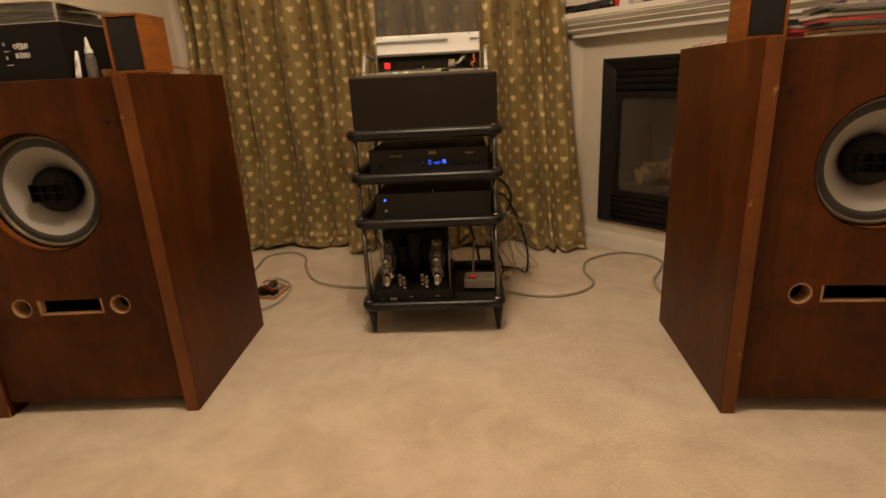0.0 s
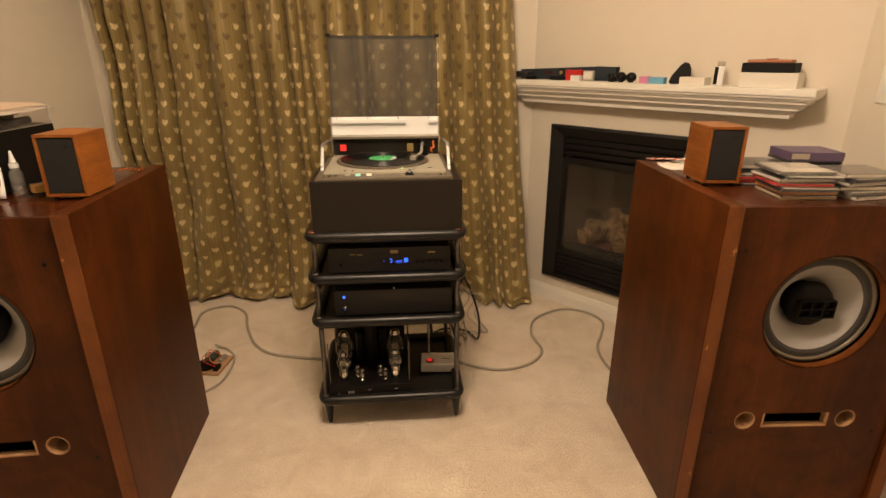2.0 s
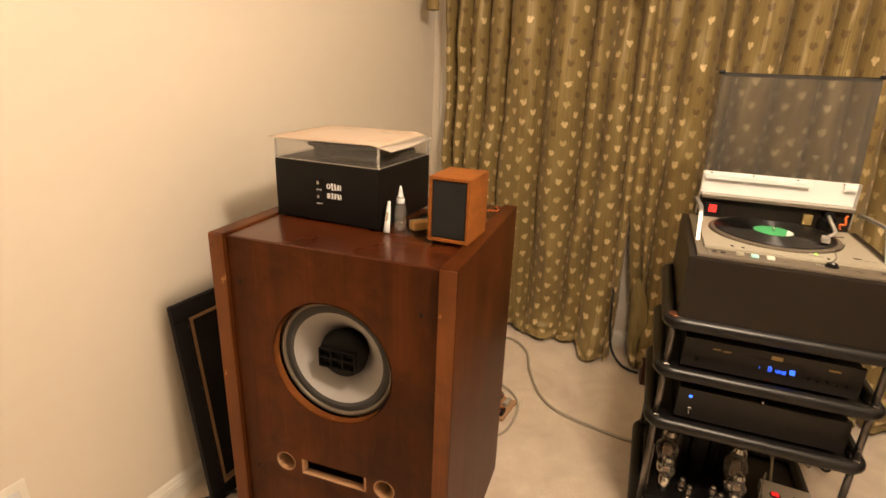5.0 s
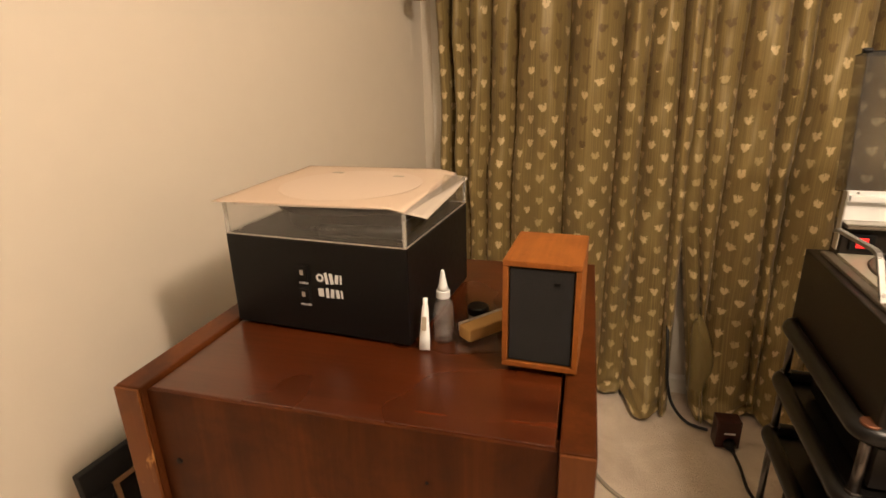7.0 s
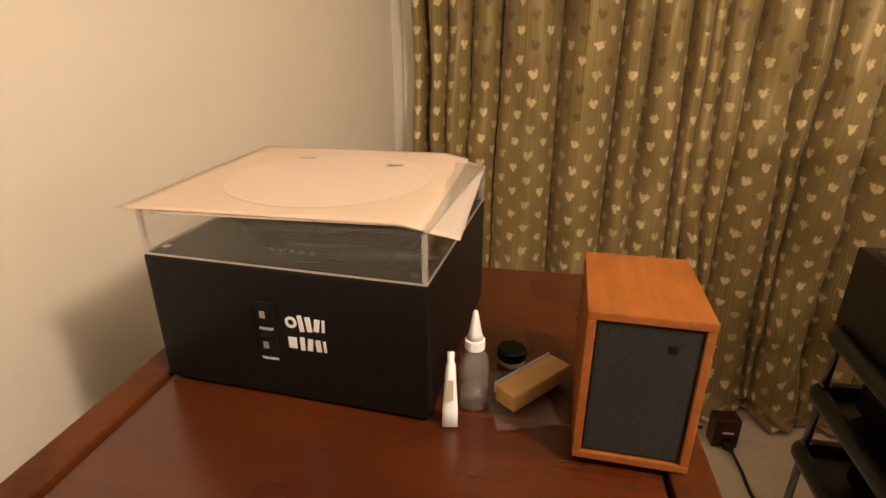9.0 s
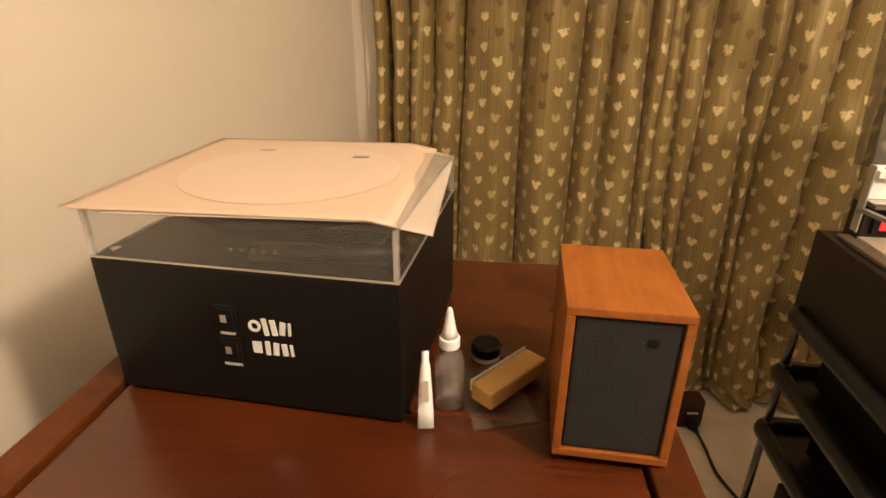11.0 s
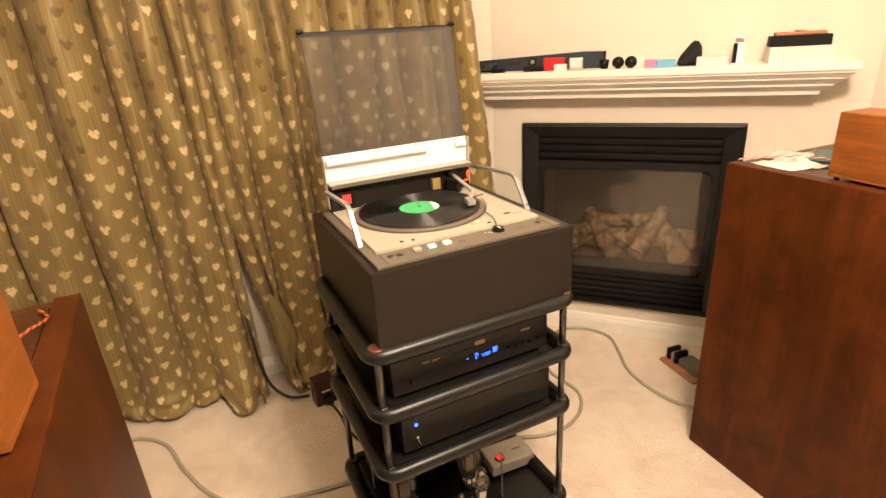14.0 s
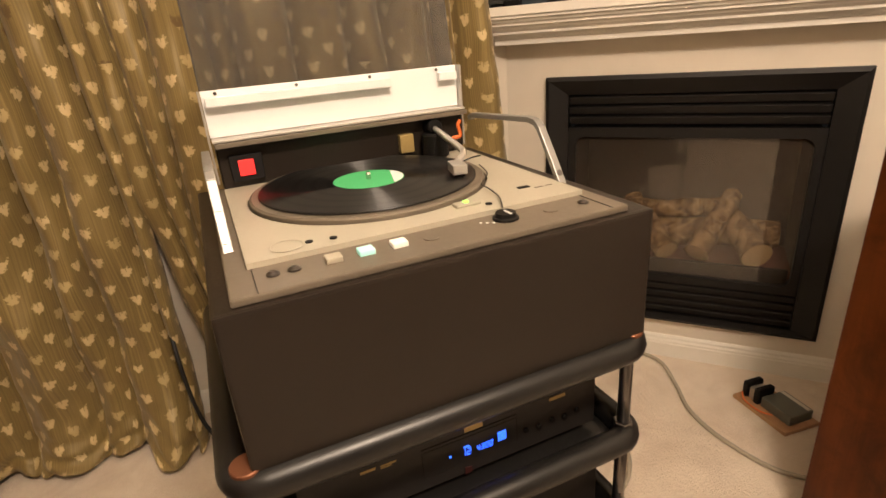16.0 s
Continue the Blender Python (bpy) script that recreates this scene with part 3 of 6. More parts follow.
def loudspeaker(label, x, y, rz):
    """Origin on the floor at the front left corner; the front faces -y."""
    W, D, H, S = SPK_W, SPK_D, SPK_H, 0.040
    t = thing("loudspeaker", label, "loudspeaker", x, y, 0, rz, "pair of floor loudspeakers")
    for x0, lab in ((0.0, ""), (W - S, "")):
        part("side_panel", box(x0, x0 + S, 0.004, D, 0, H, 0.003), WALNUT, t)
        part("edge_strip", box(x0 + 0.001, x0 + S - 0.001, 0.0, 0.0035, 0.001, H - 0.001, 0.0012), WALNUT_EDGE, t, "lighter worn front edge strip")
    part("top_panel", box(S + 0.004, W - S - 0.004, 0.018, D, H - 0.036, H - 0.006, 0.002), WALNUT_TOP, t, "glossy walnut top set below its side panels")
    part("bottom_panel", box(S + 0.002, W - S - 0.002, 0.02, D, 0.04, 0.065, 0.002), WALNUT, t)
    part("back_panel", box(S + 0.001, W - S - 0.001, D - 0.022, D - 0.003, 0.066, H - 0.0365), WALNUT, t)
    cx, cz, r = 0.312, 0.680, 0.162
    holes = [("c", cx, cz, r), ("c", 0.165, 0.352, 0.029), ("c", 0.452, 0.352, 0.029), ("r", 0.214, 0.402, 0.328, 0.374)]
    b = cut_plate(W - 2 * S - 0.002, 0.045, H - 0.008, 0.014, 0.034, [("c", h[1] - S - 0.001, h[2], h[3]) if h[0] == "c" else ("r", h[1] - S - 0.001, h[2] - S - 0.001, h[3], h[4]) for h in holes])
    bmesh.ops.translate(b, verts=b.verts[:], vec=(S + 0.001, 0, 0))
    part("baffle", b, WALNUT, t)
    # bare wood of the cut edges
    turn = Matrix.Translation((cx, 0.0145, cz)) @ Matrix.Rotation(radians(-90), 4, "X")
    part("cutout_edge", lathe([(r - 0.001, 0.0), (r - 0.001, 0.0195), (r - 0.004, 0.0195), (r - 0.004, 0.0)], 48, turn, cap=False), WALNUT_EDGE, t, "bare wood edge of the driver opening")
    for px in (0.165, 0.452):
        tm = Matrix.Translation((px, 0.0138, 0.352)) @ Matrix.Rotation(radians(-90), 4, "X")
        part("port", lathe([(0.0290, 0.0), (0.0290, 0.046), (0.0262, 0.046), (0.0262, 0.0), (0.0290, 0.0)], 28, tm, cap=False), RAW_PLY, t, "round bass port with bare plywood edge")
    slot = bmesh.new()
    for q in ((0.214, 0.402, 0.328, 0.3310), (0.214, 0.2195, 0.334, 0.374), (0.3965, 0.402, 0.334, 0.374)):
        add_box(slot, q[0], q[1], 0.0138, 0.0342, q[2], q[3])
    part("port", slot, RAW_PLY, t, "rectangular bass slot with bare plywood edges")
    # black sheet in place of the shade behind the driver and ports
    part("shade_sheet", box(S + 0.01, W - S - 0.01, 0.20, 0.21, 0.07, H - 0.05), BLACK_MATT, t, "black sheet standing in for the shade inside the cabinet")
    # fifteen-inch driver with a horn in its middle
    dm = Matrix.Translation((cx, 0.042, cz)) @ Matrix.Rotation(radians(-90), 4, "X")
    drv = part("driver_frame", lathe([(0.162, 0.004), (0.156, -0.001), (0.150, -0.006), (0.144, -0.002), (0.143, 0.02), (0.152, 0.02)], 64, dm, cap=False), DECK_GREY, t, "grey metal driver ring", smooth=True)
    part("surround", lathe([(0.1435, 0.002), (0.140, -0.001), (0.136, 0.003), (0.132, -0.001), (0.127, 0.004), (0.123, 0.004)], 64, dm, cap=False), SURROUND, t, "corrugated dark cone surround", smooth=True)
    part("cone", lathe([(0.1235, 0.0045), (0.105, 0.019), (0.085, 0.037), (0.066, 0.057), (0.052, 0.074)], 64, dm, cap=False), CONE, t, "grey paper cone", smooth=True)
    part("cone_throat", lathe([(0.052, 0.074), (0.052, 0.10), (0.0, 0.10)], 32, dm, cap=False), BLACK_MATT, t)
    # multicellular horn: a black bell with two by three cells
    hm = Matrix.Translation((cx, 0.062, cz))
    part("horn", lathe([(0.062, 0.028), (0.064, 0.02), (0.060, 0.006), (0.045, -0.004), (0.0, -0.006)], 40, Matrix.Translation((cx, 0.060, cz)) @ Matrix.Rotation(radians(-90), 4, "X"), cap=False), BLACK_MATT, t, "black multicell horn", smooth=True)
    for k in range(4):
        xx = cx - 0.048 + 0.032 * k
        part("cell_wall", box(xx - 0.0012, xx + 0.0012, 0.040, 0.058, cz - 0.026, cz + 0.022), BLACK, t, "thin black cell wall of the horn")
    for zz in (-0.026, -0.002, 0.022):
        part("cell_wall", box(cx - 0.0485, cx + 0.0485, 0.041, 0.0575, cz + zz - 0.0012, cz + zz + 0.0012), BLACK, t, "thin black cell wall of the horn")
    for sx, sz in ((0.070, 0.858), (0.540, 0.858), (0.075, 0.312), (0.540, 0.306), (0.43, 0.895)):
        part("screw", cyl(0.0045 if sz < 0.88 else 0.002, 0, 0.003, 10, Matrix.Translation((sx, 0.0145, sz)) @ FACING, 0.001), BLACK, t)
    return t


loudspeaker("large walnut floor loudspeaker beside the wall, bare driver, ports below", 0.226, 1.212, 2.0)
loudspeaker("large walnut floor loudspeaker with worn edge and cases stacked on top", 2.36, 1.175, -3.2)


def bookshelf_speaker(label, x, y, z, rz):
    """A small teak loudspeaker; origin at the middle of its base, front to -y."""
    t = thing("bookshelf_speaker", label, "loudspeaker", x, y, z, rz, "pair of small teak loudspeakers")
    w, d, h, th = 0.050, 0.132, 0.162, 0.0075
    part("top_panel", box(-w, w, 0, d, h - th, h, 0.001), TEAK, t)
    part("bottom_panel", box(-w, w, 0, d, 0.010, th + 0.010, 0.001), TEAK, t)
    for sx in (-1, 1):
        a, b = sorted((sx * w, sx * (w - th)))
        part("side_panel", box(a, b, 0.0, d, th + 0.0105, h - th - 0.0005, 0.001), TEAK, t)
    part("back_panel", box(-w + th, w - th, d - 0.008, d - 0.002, th + 0.011, h - th - 0.001), BLACK_MATT, t)
    part("grille", box(-w + th + 0.0006, w - th - 0.0006, 0.0025, 0.012, th + 0.0112, h - th - 0.0012, 0.003, 3), CLOTH_GREY, t, "dark grey cloth grille")
    part("badge", box(w - th - 0.026, w - th - 0.018, 0.0015, 0.0030, h - th - 0.024, h - th - 0.018, 0.0005), BLACK, t)
    for fx in (-w + 0.012, w - 0.012):
        for fy in (0.015, d - 0.015):
            part("foot", cyl(0.006, 0, 0.010, 10, Matrix.Translation((fx, fy, 0))), BLACK_MATT, t)
    return t


TOP_Z = SPK_H - 0.006
bookshelf_speaker("small teak loudspeaker with dark grille on the walnut loudspeaker", 0.766, 1.388, TOP_Z, -1.0)
bookshelf_speaker("small teak loudspeaker with dark grille beside the stacked cases", 2.463, 1.386, TOP_Z, -6.0)


# ---- equipment rack ----
RX0, RX1, RY0, RY1 = 1.270, 1.808, 1.672, 2.145
SHELF_Z = (0.128, 0.444, 0.606, 0.753)


def rounded(x0, x1, y0, y1, r, z, n=6):
    pts = []
    for cx, cy, a0 in ((x1 - r, y1 - r, 0), (x0 + r, y1 - r, 90), (x0 + r, y0 + r, 180), (x1 - r, y0 + r, 270)):
        for k in range(n + 1):
            a = radians(a0 + 90 * k / n)
            pts.append(Vector((cx + r * math.cos(a), cy + r * math.sin(a), z)))
    return pts


def equipment_rack():
    t = thing("equipment_rack", "black four-shelf equipment rack with tubular edges and steel posts", "equipment rack")
    R = 0.0185
    for i, z in enumerate(SHELF_Z):
        sh = part("shelf", prism([(p.x, p.y) for p in rounded(RX0 + R, RX1 - R, RY0 + R, RY1 - R, 0.03, 0)], z - 0.020, z - 0.008), RACK_BLACK, t)
        part("edge_tube", tube(rounded(RX0 + R, RX1 - R, RY0 + R, RY1 - R, 0.032, z), R, 14, closed=True), RACK_BLACK, sh, "rounded black edge rail", smooth=True)
    px, py = (RX0 + 0.032, RX1 - 0.032), (RY0 + 0.030, RY1 - 0.030)
    for x in px:
        for y in py:
            for a, b in zip(SHELF_Z, SHELF_Z[1:]):
                post = part("post", cyl(0.0085, a + 0.010, b - 0.010, 16, Matrix.Translation((x, y, 0))), STEEL, t, smooth=True)
                part("nut", cyl(0.0135, a + 0.012, a + 0.022, 6, Matrix.Translation((x, y, 0)), 0.001), STEEL, post)
            fx, fy = x + (0.0 if x < 1.5 else 0.005), y + (0.035 if y < 1.9 else -0.02)
            part("foot", lathe([(0.006, 0.0), (0.009, 0.012), (0.016, 0.075), (0.018, 0.082), (0.018, SHELF_Z[0] - 0.010)], 16, Matrix.Translation((fx, fy, 0))), RACK_BLACK, t, smooth=True)
    for x in px:
        part("cap", cyl(0.017, 0.0150, 0.0205, 20, Matrix.Translation((x, py[0], SHELF_Z[3])), 0.001), COPPER, t, "copper-coloured corner cap")
    return t


equipment_rack()
S1, S2, S3, S4 = (z - 0.0077 for z in SHELF_Z)


# ---- turntable ----
def turntable():
    """Origin at the plinth's front left bottom corner."""
    X, Y, Z = 1.305, 1.688, S4
    t = thing("turntable", "broadcast turntable with charcoal plinth, champagne deck and raised smoked lid", "turntable", X, Y, Z)
    w, d, h = 0.474, 0.470, 0.938 - S4
    part("plinth", box(0, w + 0.010, 0, d, 0.006, h, 0.004), PLINTH, t, "satin charcoal plinth")
    for fx in (0.04, w - 0.04):
        for fy in (0.04, d - 0.04):
            part("foot", cyl(0.018, 0, 0.006, 14, Matrix.Translation((fx, fy, 0))), BLACK_MATT, t)
    part("deck_rim", box(0.018, w - 0.020, 0.010, 0.430, h, h + 0.008, 0.002), DECK_GREY, t, "grey metal control strip and rim")
    px0, px1, py0, py1 = 0.039, w - 0.036, 0.073, 0.400
    top = h + 0.014
    cx, cy, pr = 1.532 - X, 1.964 - Y, 0.166
    bm = bmesh.new()
    outer = [(px0, py0), (px1, py0), (px1, py1), (px0, py1)]
    lp = [outer, [(cx + pr * math.cos(2 * math.pi * k / 64), cy + pr * math.sin(2 * math.pi * k / 64)) for k in range(64)]]
    es = []
    cyy = min(py1 - 0.003, 9)
    for q in lp:
        vs = [bm.verts.new((x, min(max(y, py0), cyy if q is not outer else y), h + 0.008)) for x, y in q]
        es += [bm.edges.new((vs[k], vs[(k + 1) % len(vs)])) for k in range(len(vs))]
    bmesh.ops.triangle_fill(bm, edges=es, use_beauty=True)
    r = bmesh.ops.extrude_face_region(bm, geom=bm.faces[:])
    bmesh.ops.translate(bm, verts=[e for e in r["geom"] if isinstance(e, bmesh.types.BMVert)], vec=(0, 0, top - h - 0.008))
    bmesh.ops.recalc_face_normals(bm, faces=bm.faces[:])
    part("deck_plate", bm, DECK, t, "champagne metal deck plate")
    pm = Matrix.Translation((cx, cy, 0))
    pl = part("platter", lathe([(0.150, h + 0.0085), (0.163, h + 0.0085), (0.163, top + 0.004), (0.160, top + 0.006), (0.151, top + 0.006), (0.0, top + 0.006)], 72, pm), DECK_GREY, t, "dark metal platter", smooth=False)
    part("spindle", lathe([(0.0036, top), (0.0036, top + 0.016), (0.002, top + 0.019), (0, top + 0.019)], 12, pm), CHROME, t)
    # control strip
    sz = h + 0.008
    for bx, mat, lab in ((0.118, DECK, "square grey button"), (0.151, AQUA_GLOW, "lit aqua button"), (0.186, AMBER_GLOW, "lit pale button")):
        part("button", box(bx - 0.0082, bx + 0.0082, 0.038, 0.053, sz, sz + 0.006, 0.0015), mat, t, lab)
    for bx in (0.060, 0.080, 0.418):
        part("screw", lathe([(0.0065, sz), (0.0065, sz + 0.002), (0.003, sz + 0.004), (0, sz + 0.0035)], 14, Matrix.Translation((bx, 0.046, 0))), STEEL, t)
    for bx in (0.222, 0.372):
        part("cap", cyl(0.0085, sz, sz + 0.0012, 16, Matrix.Translation((bx, 0.046, 0))), DECK_GREY, t)
    for bx in (0.042, 0.432):
        part("seam", box(bx, bx + 0.0008, 0.012, 0.072, sz, sz + 0.0006), BLACK_MATT, t)
    kn = part("knob", lathe([(0.015, sz), (0.015, sz + 0.0025), (0.0125, sz + 0.004), (0.0115, sz + 0.008), (0, sz + 0.0085)], 24, Matrix.Translation((0.316, 0.052, 0))), BLACK, t, "black selector knob", smooth=False)
    part("pointer", box(0.3148, 0.3172, 0.040, 0.054, sz + 0.0086, sz + 0.0096), WHITE, kn)
    for i in range(3):
        part("mark", box(0.285 + 0.006 * i, 0.2875 + 0.006 * i, 0.054 - 0.004 * i, 0.0575 - 0.004 * i, sz, sz + 0.0005), WHITE, t)
    # deck furniture
    lever = bmesh.new()
    add_tube(lever, smooth_path([(0.396, 0.262, top + 0.004), (0.378, 0.205, top + 0.005), (0.347, 0.165, top + 0.005), (0.342, 0.135, top + 0.005), (0.336, 0.100, top + 0.004), (0.318, 0.062, top + 0.004)], 6), 0.0010, 6)
    part("lift_rod", lever, STEEL, t, "thin bent lift rod")
    part("speed_lamp_housing", box(0.279, 0.311, 0.100, 0.114, top, top + 0.004, 0.0015), DECK, t)
    part("speed_lamp", cyl(0.0036, top + 0.004, top + 0.0055, 14, Matrix.Translation((0.294, 0.107, 0))), GREEN_GLOW, t, "green glowing lamp")
    for q in ((0.105, 0.097), (0.130, 0.093), (0.318, 0.094)):
        part("button", cyl(0.0042, top, top + 0.0012, 12, Matrix.Translation((q[0], q[1], 0))), BLACK_MATT, t)
    part("recess", lathe([(0.017, top + 0.0002), (0.018, top + 0.0010), (0.017, top + 0.0012), (0.0155, top + 0.0004)], 24, Matrix.Translation((0.082, 0.098, 0)), cap=False), DECK, t)
    part("badge", box(0.380, 0.396, 0.124, 0.132, top, top + 0.0008), BLACK, t)
    for i in range(2):
        part("mark", box(0.398 + 0.016 * i, 0.410 + 0.014 * i, 0.116, 0.1185, top, top + 0.0004), DECK_GREY, t)
    # rear housing with switch and arm
    hy0, hy1, hz = 0.400, 0.452, 1.014 - Z
    part("rear_housing", box(0.040, w - 0.036, hy0, hy1, h + 0.001, hz, 0.003), PLINTH, t, "dark rear housing behind the platter")
    part("housing_edge", box(0.040, w - 0.036, hy0 - 0.022, hy1, hz + 0.0005, hz + 0.0075, 0.001), DECK_GREY, t, "grey top edge of the housing")
    sw = part("power_switch", box(0.055, 0.101, hy0 - 0.010, hy0, hz - 0.052, hz - 0.014, 0.001), BLACK_MATT, t)
    part("rocker", box(0.066, 0.088, hy0 - 0.013, hy0 - 0.0095, hz - 0.044, hz - 0.021, 0.001), RED_GLOW, sw, "lit red rocker switch")
    arm = part("tonearm", tube(smooth_path([(0.376, 0.374, top + 0.046), (0.371, 0.325, top + 0.041), (0.366, 0.262, top + 0.033), (0.362, 0.246, top + 0.029), (0.352, 0.236, top + 0.024), (0.343, 0.229, top + 0.021)], 5), 0.0052, 10), SILVER, t, "cream tonearm", smooth=True)
    part("headshell", box(-0.010, 0.010, -0.020, 0.016, -0.007, 0.006, 0.0015, m=Matrix.Translation((0.336, 0.214, top + 0.0200)) @ Matrix.Rotation(radians(-12), 4, "Z")), SILVER, arm, "silver headshell")
    part("cartridge", box(-0.008, 0.008, -0.014, 0.010, -0.013, -0.0075, 0.001, m=Matrix.Translation((0.336, 0.214, top + 0.0200)) @ Matrix.Rotation(radians(-12), 4, "Z")), BLACK, arm)
    part("finger_lift", tube([(0.345, 0.216, top + 0.025), (0.360, 0.214, top + 0.029), (0.376, 0.220, top + 0.028)], 0.0011, 6), BLACK, arm)
    part("arm_base", cyl(0.022, top, top + 0.040, 24, Matrix.Translation((0.376, 0.378, 0)), 0.003), BLACK, t)
    part("counterweight", cyl(0.013, -0.014, 0.014, 20, Matrix.Translation((0.378, 0.390, top + 0.047)) @ Matrix.Rotation(radians(80), 4, "X"), 0.002), BLACK, t)
    part("arm_lift", box(0.318, 0.342, 0.386, 0.399, top + 0.012, top + 0.042, 0.002), GOLD, t, "brass arm plate")
    part("arm_clip", tube(smooth_path([(0.412, 0.380, top + 0.012), (0.407, 0.374, top + 0.026), (0.419, 0.370, top + 0.030), (0.415, 0.368, top + 0.048), (0.419, 0.366, top + 0.056)], 5), 0.0032, 8), ORANGE, t, "orange arm clip", smooth=True)
    # carrying handles
    for hx in (0.026, w - 0.020):
        bar = bmesh.new()
        path = [(0.136, h + 0.004), (0.164, h + 0.044), (0.186, h + 0.074), (0.196, h + 0.081), (0.212, h + 0.083), (0.385, h + 0.072), (0.398, h + 0.066)]
        for (y0, z0), (y1, z1) in zip(path, path[1:]):
            L = math.hypot(y1 - y0, z1 - z0)
            add_box(bar, -0.0055, 0.0055, -0.0005, L + 0.0005, -0.004, 0.004, 0.0012, m=Matrix.Translation((hx, y0, z0)) @ Matrix.Rotation(math.atan2(z1 - z0, y1 - y0), 4, "X"))
        hd = part("handle", bar, ALU, t, "flat brushed aluminium handle")
        part("bolt", cyl(0.0042, 0, 0.0016, 12, Matrix.Translation((hx, 0.142, h + 0.019)) @ Matrix.Rotation(radians(55), 4, "X")), STEEL, hd)
    # raised lid: white hinge panel and smoked cover
    ly = 2.100 - Y
    lx0, lx1 = 0.037, w - 0.036
    lid = part("lid_panel", box(lx0, lx1, ly, ly + 0.006, 1.026 - Z, 1.092 - Z, 0.001), WHITE, t, "white inner panel of the raised lid")
    part("lip", box(lx0 + 0.004, lx1 - 0.12, ly - 0.014, ly - 0.0005, 1.070 - Z, 1.083 - Z, 0.001), WHITE, lid)
    part("lip", box(lx1 - 0.036, lx1 - 0.004, ly - 0.012, ly - 0.0005, 1.070 - Z, 1.083 - Z, 0.001), WHITE, lid)
    part("ledge", box(lx0 + 0.001, lx1 - 0.001, ly - 0.030, ly, 1.0225 - Z, 1.0255 - Z, 0.0008), SILVER, lid)
    for k in range(4):
        part("bolt", cyl(0.0025, 0, 0.0015, 10, Matrix.Translation((lx0 + 0.02 + k * 0.115, ly, 1.0875 - Z)) @ FACING), STEEL, lid)
    for sx in (lx0 - 0.004, lx1 + 0.001):
        part("side_arm", box(sx, sx + 0.003, ly - 0.012, ly + 0.010, 0.960 - Z, 1.092 - Z, 0.0008), SILVER, lid)
    y_top = 2.152 - Y
    z0, z1 = 1.086 - Z, 1.376 - Z
    tilt = math.atan2(y_top - ly - 0.010, z1 - z0)
    m = Matrix.Translation((lx0, ly + 0.009, z0)) @ Matrix.Rotation(-tilt, 4, "X")
    L = math.hypot(y_top - ly - 0.010, z1 - z0)
    lw = lx1 - lx0
    cov = part("lid_cover", box(0, lw, 0, 0.003, 0, L, 0, m=m), SMOKED, t, "smoked see-through lid")
    part("cover_side", box(0, 0.003, 0.0032, 0.060, 0, L, 0, m=m), SMOKED, cov)
    part("cover_side", box(lw - 0.003, lw, 0.0032, 0.060, 0, L, 0, m=m), SMOKED, cov)
    part("cover_front", box(0, lw, 0.0, 0.060, L + 0.0004, L + 0.003, 0, m=m), BLACK, cov, "dark folded front edge of the lid")
    for ex in (0.0, lw):
        part("corner_cap", cyl(0.0055, -0.009, 0.009, 12, m @ Matrix.Translation((ex, 0.002, L + 0.004)) @ Matrix.Rotation(radians(90), 4, "Y"), 0.001), BLACK, cov)
    return X + cx, Y + cy, Z + top + 0.0062


rec = turntable()


def record(x, y, z):
    t = thing("vinyl_record", "black vinyl record with a green label lying on the platter", "record", x, y, z)
    R = 0.1505
    part("disc", lathe([(0.0, 0.0), (R - 0.003, 0.0), (R, 0.0012), (R, 0.0022), (R - 0.003, 0.0030), (0.06, 0.0026), (0.051, 0.0026), (0.0, 0.0026)], 96), VINYL, t, smooth=False)
    lb = part("label", lathe([(0.050, 0.0028), (0.050, 0.0031), (0.0, 0.0031)], 48), VINYL_GREEN, t, "green paper label")
    seg = prism([(0.049 * math.cos(radians(a)), 0.049 * math.sin(radians(a))) for a in range(-62, 40, 6)], 0.0032, 0.0034)
    part("label_print", seg, WHITE, lb, "white printed segment")


record(*rec)


# ---- components on the rack ----
def feet(t, w, d, z=0.010, r=0.016):
    for fx in (0.05, w - 0.05):
        for fy in (0.05, d - 0.05):
            part("foot", cyl(r, 0, z, 16, Matrix.Translation((fx, fy, 0))), BLACK_MATT, t)


SEGS = {"0": "abcdef", "1": "bc", "2": "abged", "3": "abgcd", "4": "fgbc", "5": "afgcd", "6": "afgedc", "7": "abc", "8": "abcdefg", "9": "abcdfg"}


def digit(bm, ch, x, z, w, h, y, shear=0.12):
    s = 0.0007
    place = {"a": (0, w, h - s, h), "d": (0, w, 0, s), "g": (0, w, h / 2 - s / 2, h / 2 + s / 2), "f": (0, s, h / 2, h), "e": (0, s, 0, h / 2), "b": (w - s, w, h / 2, h), "c": (w - s, w, 0, h / 2)}
    for k in SEGS[ch]:
        a, b, c, d = place[k]
        add_box(bm, x + a + shear * c, x + b + shear * c, y - 0.0006, y, z + c, z + d)


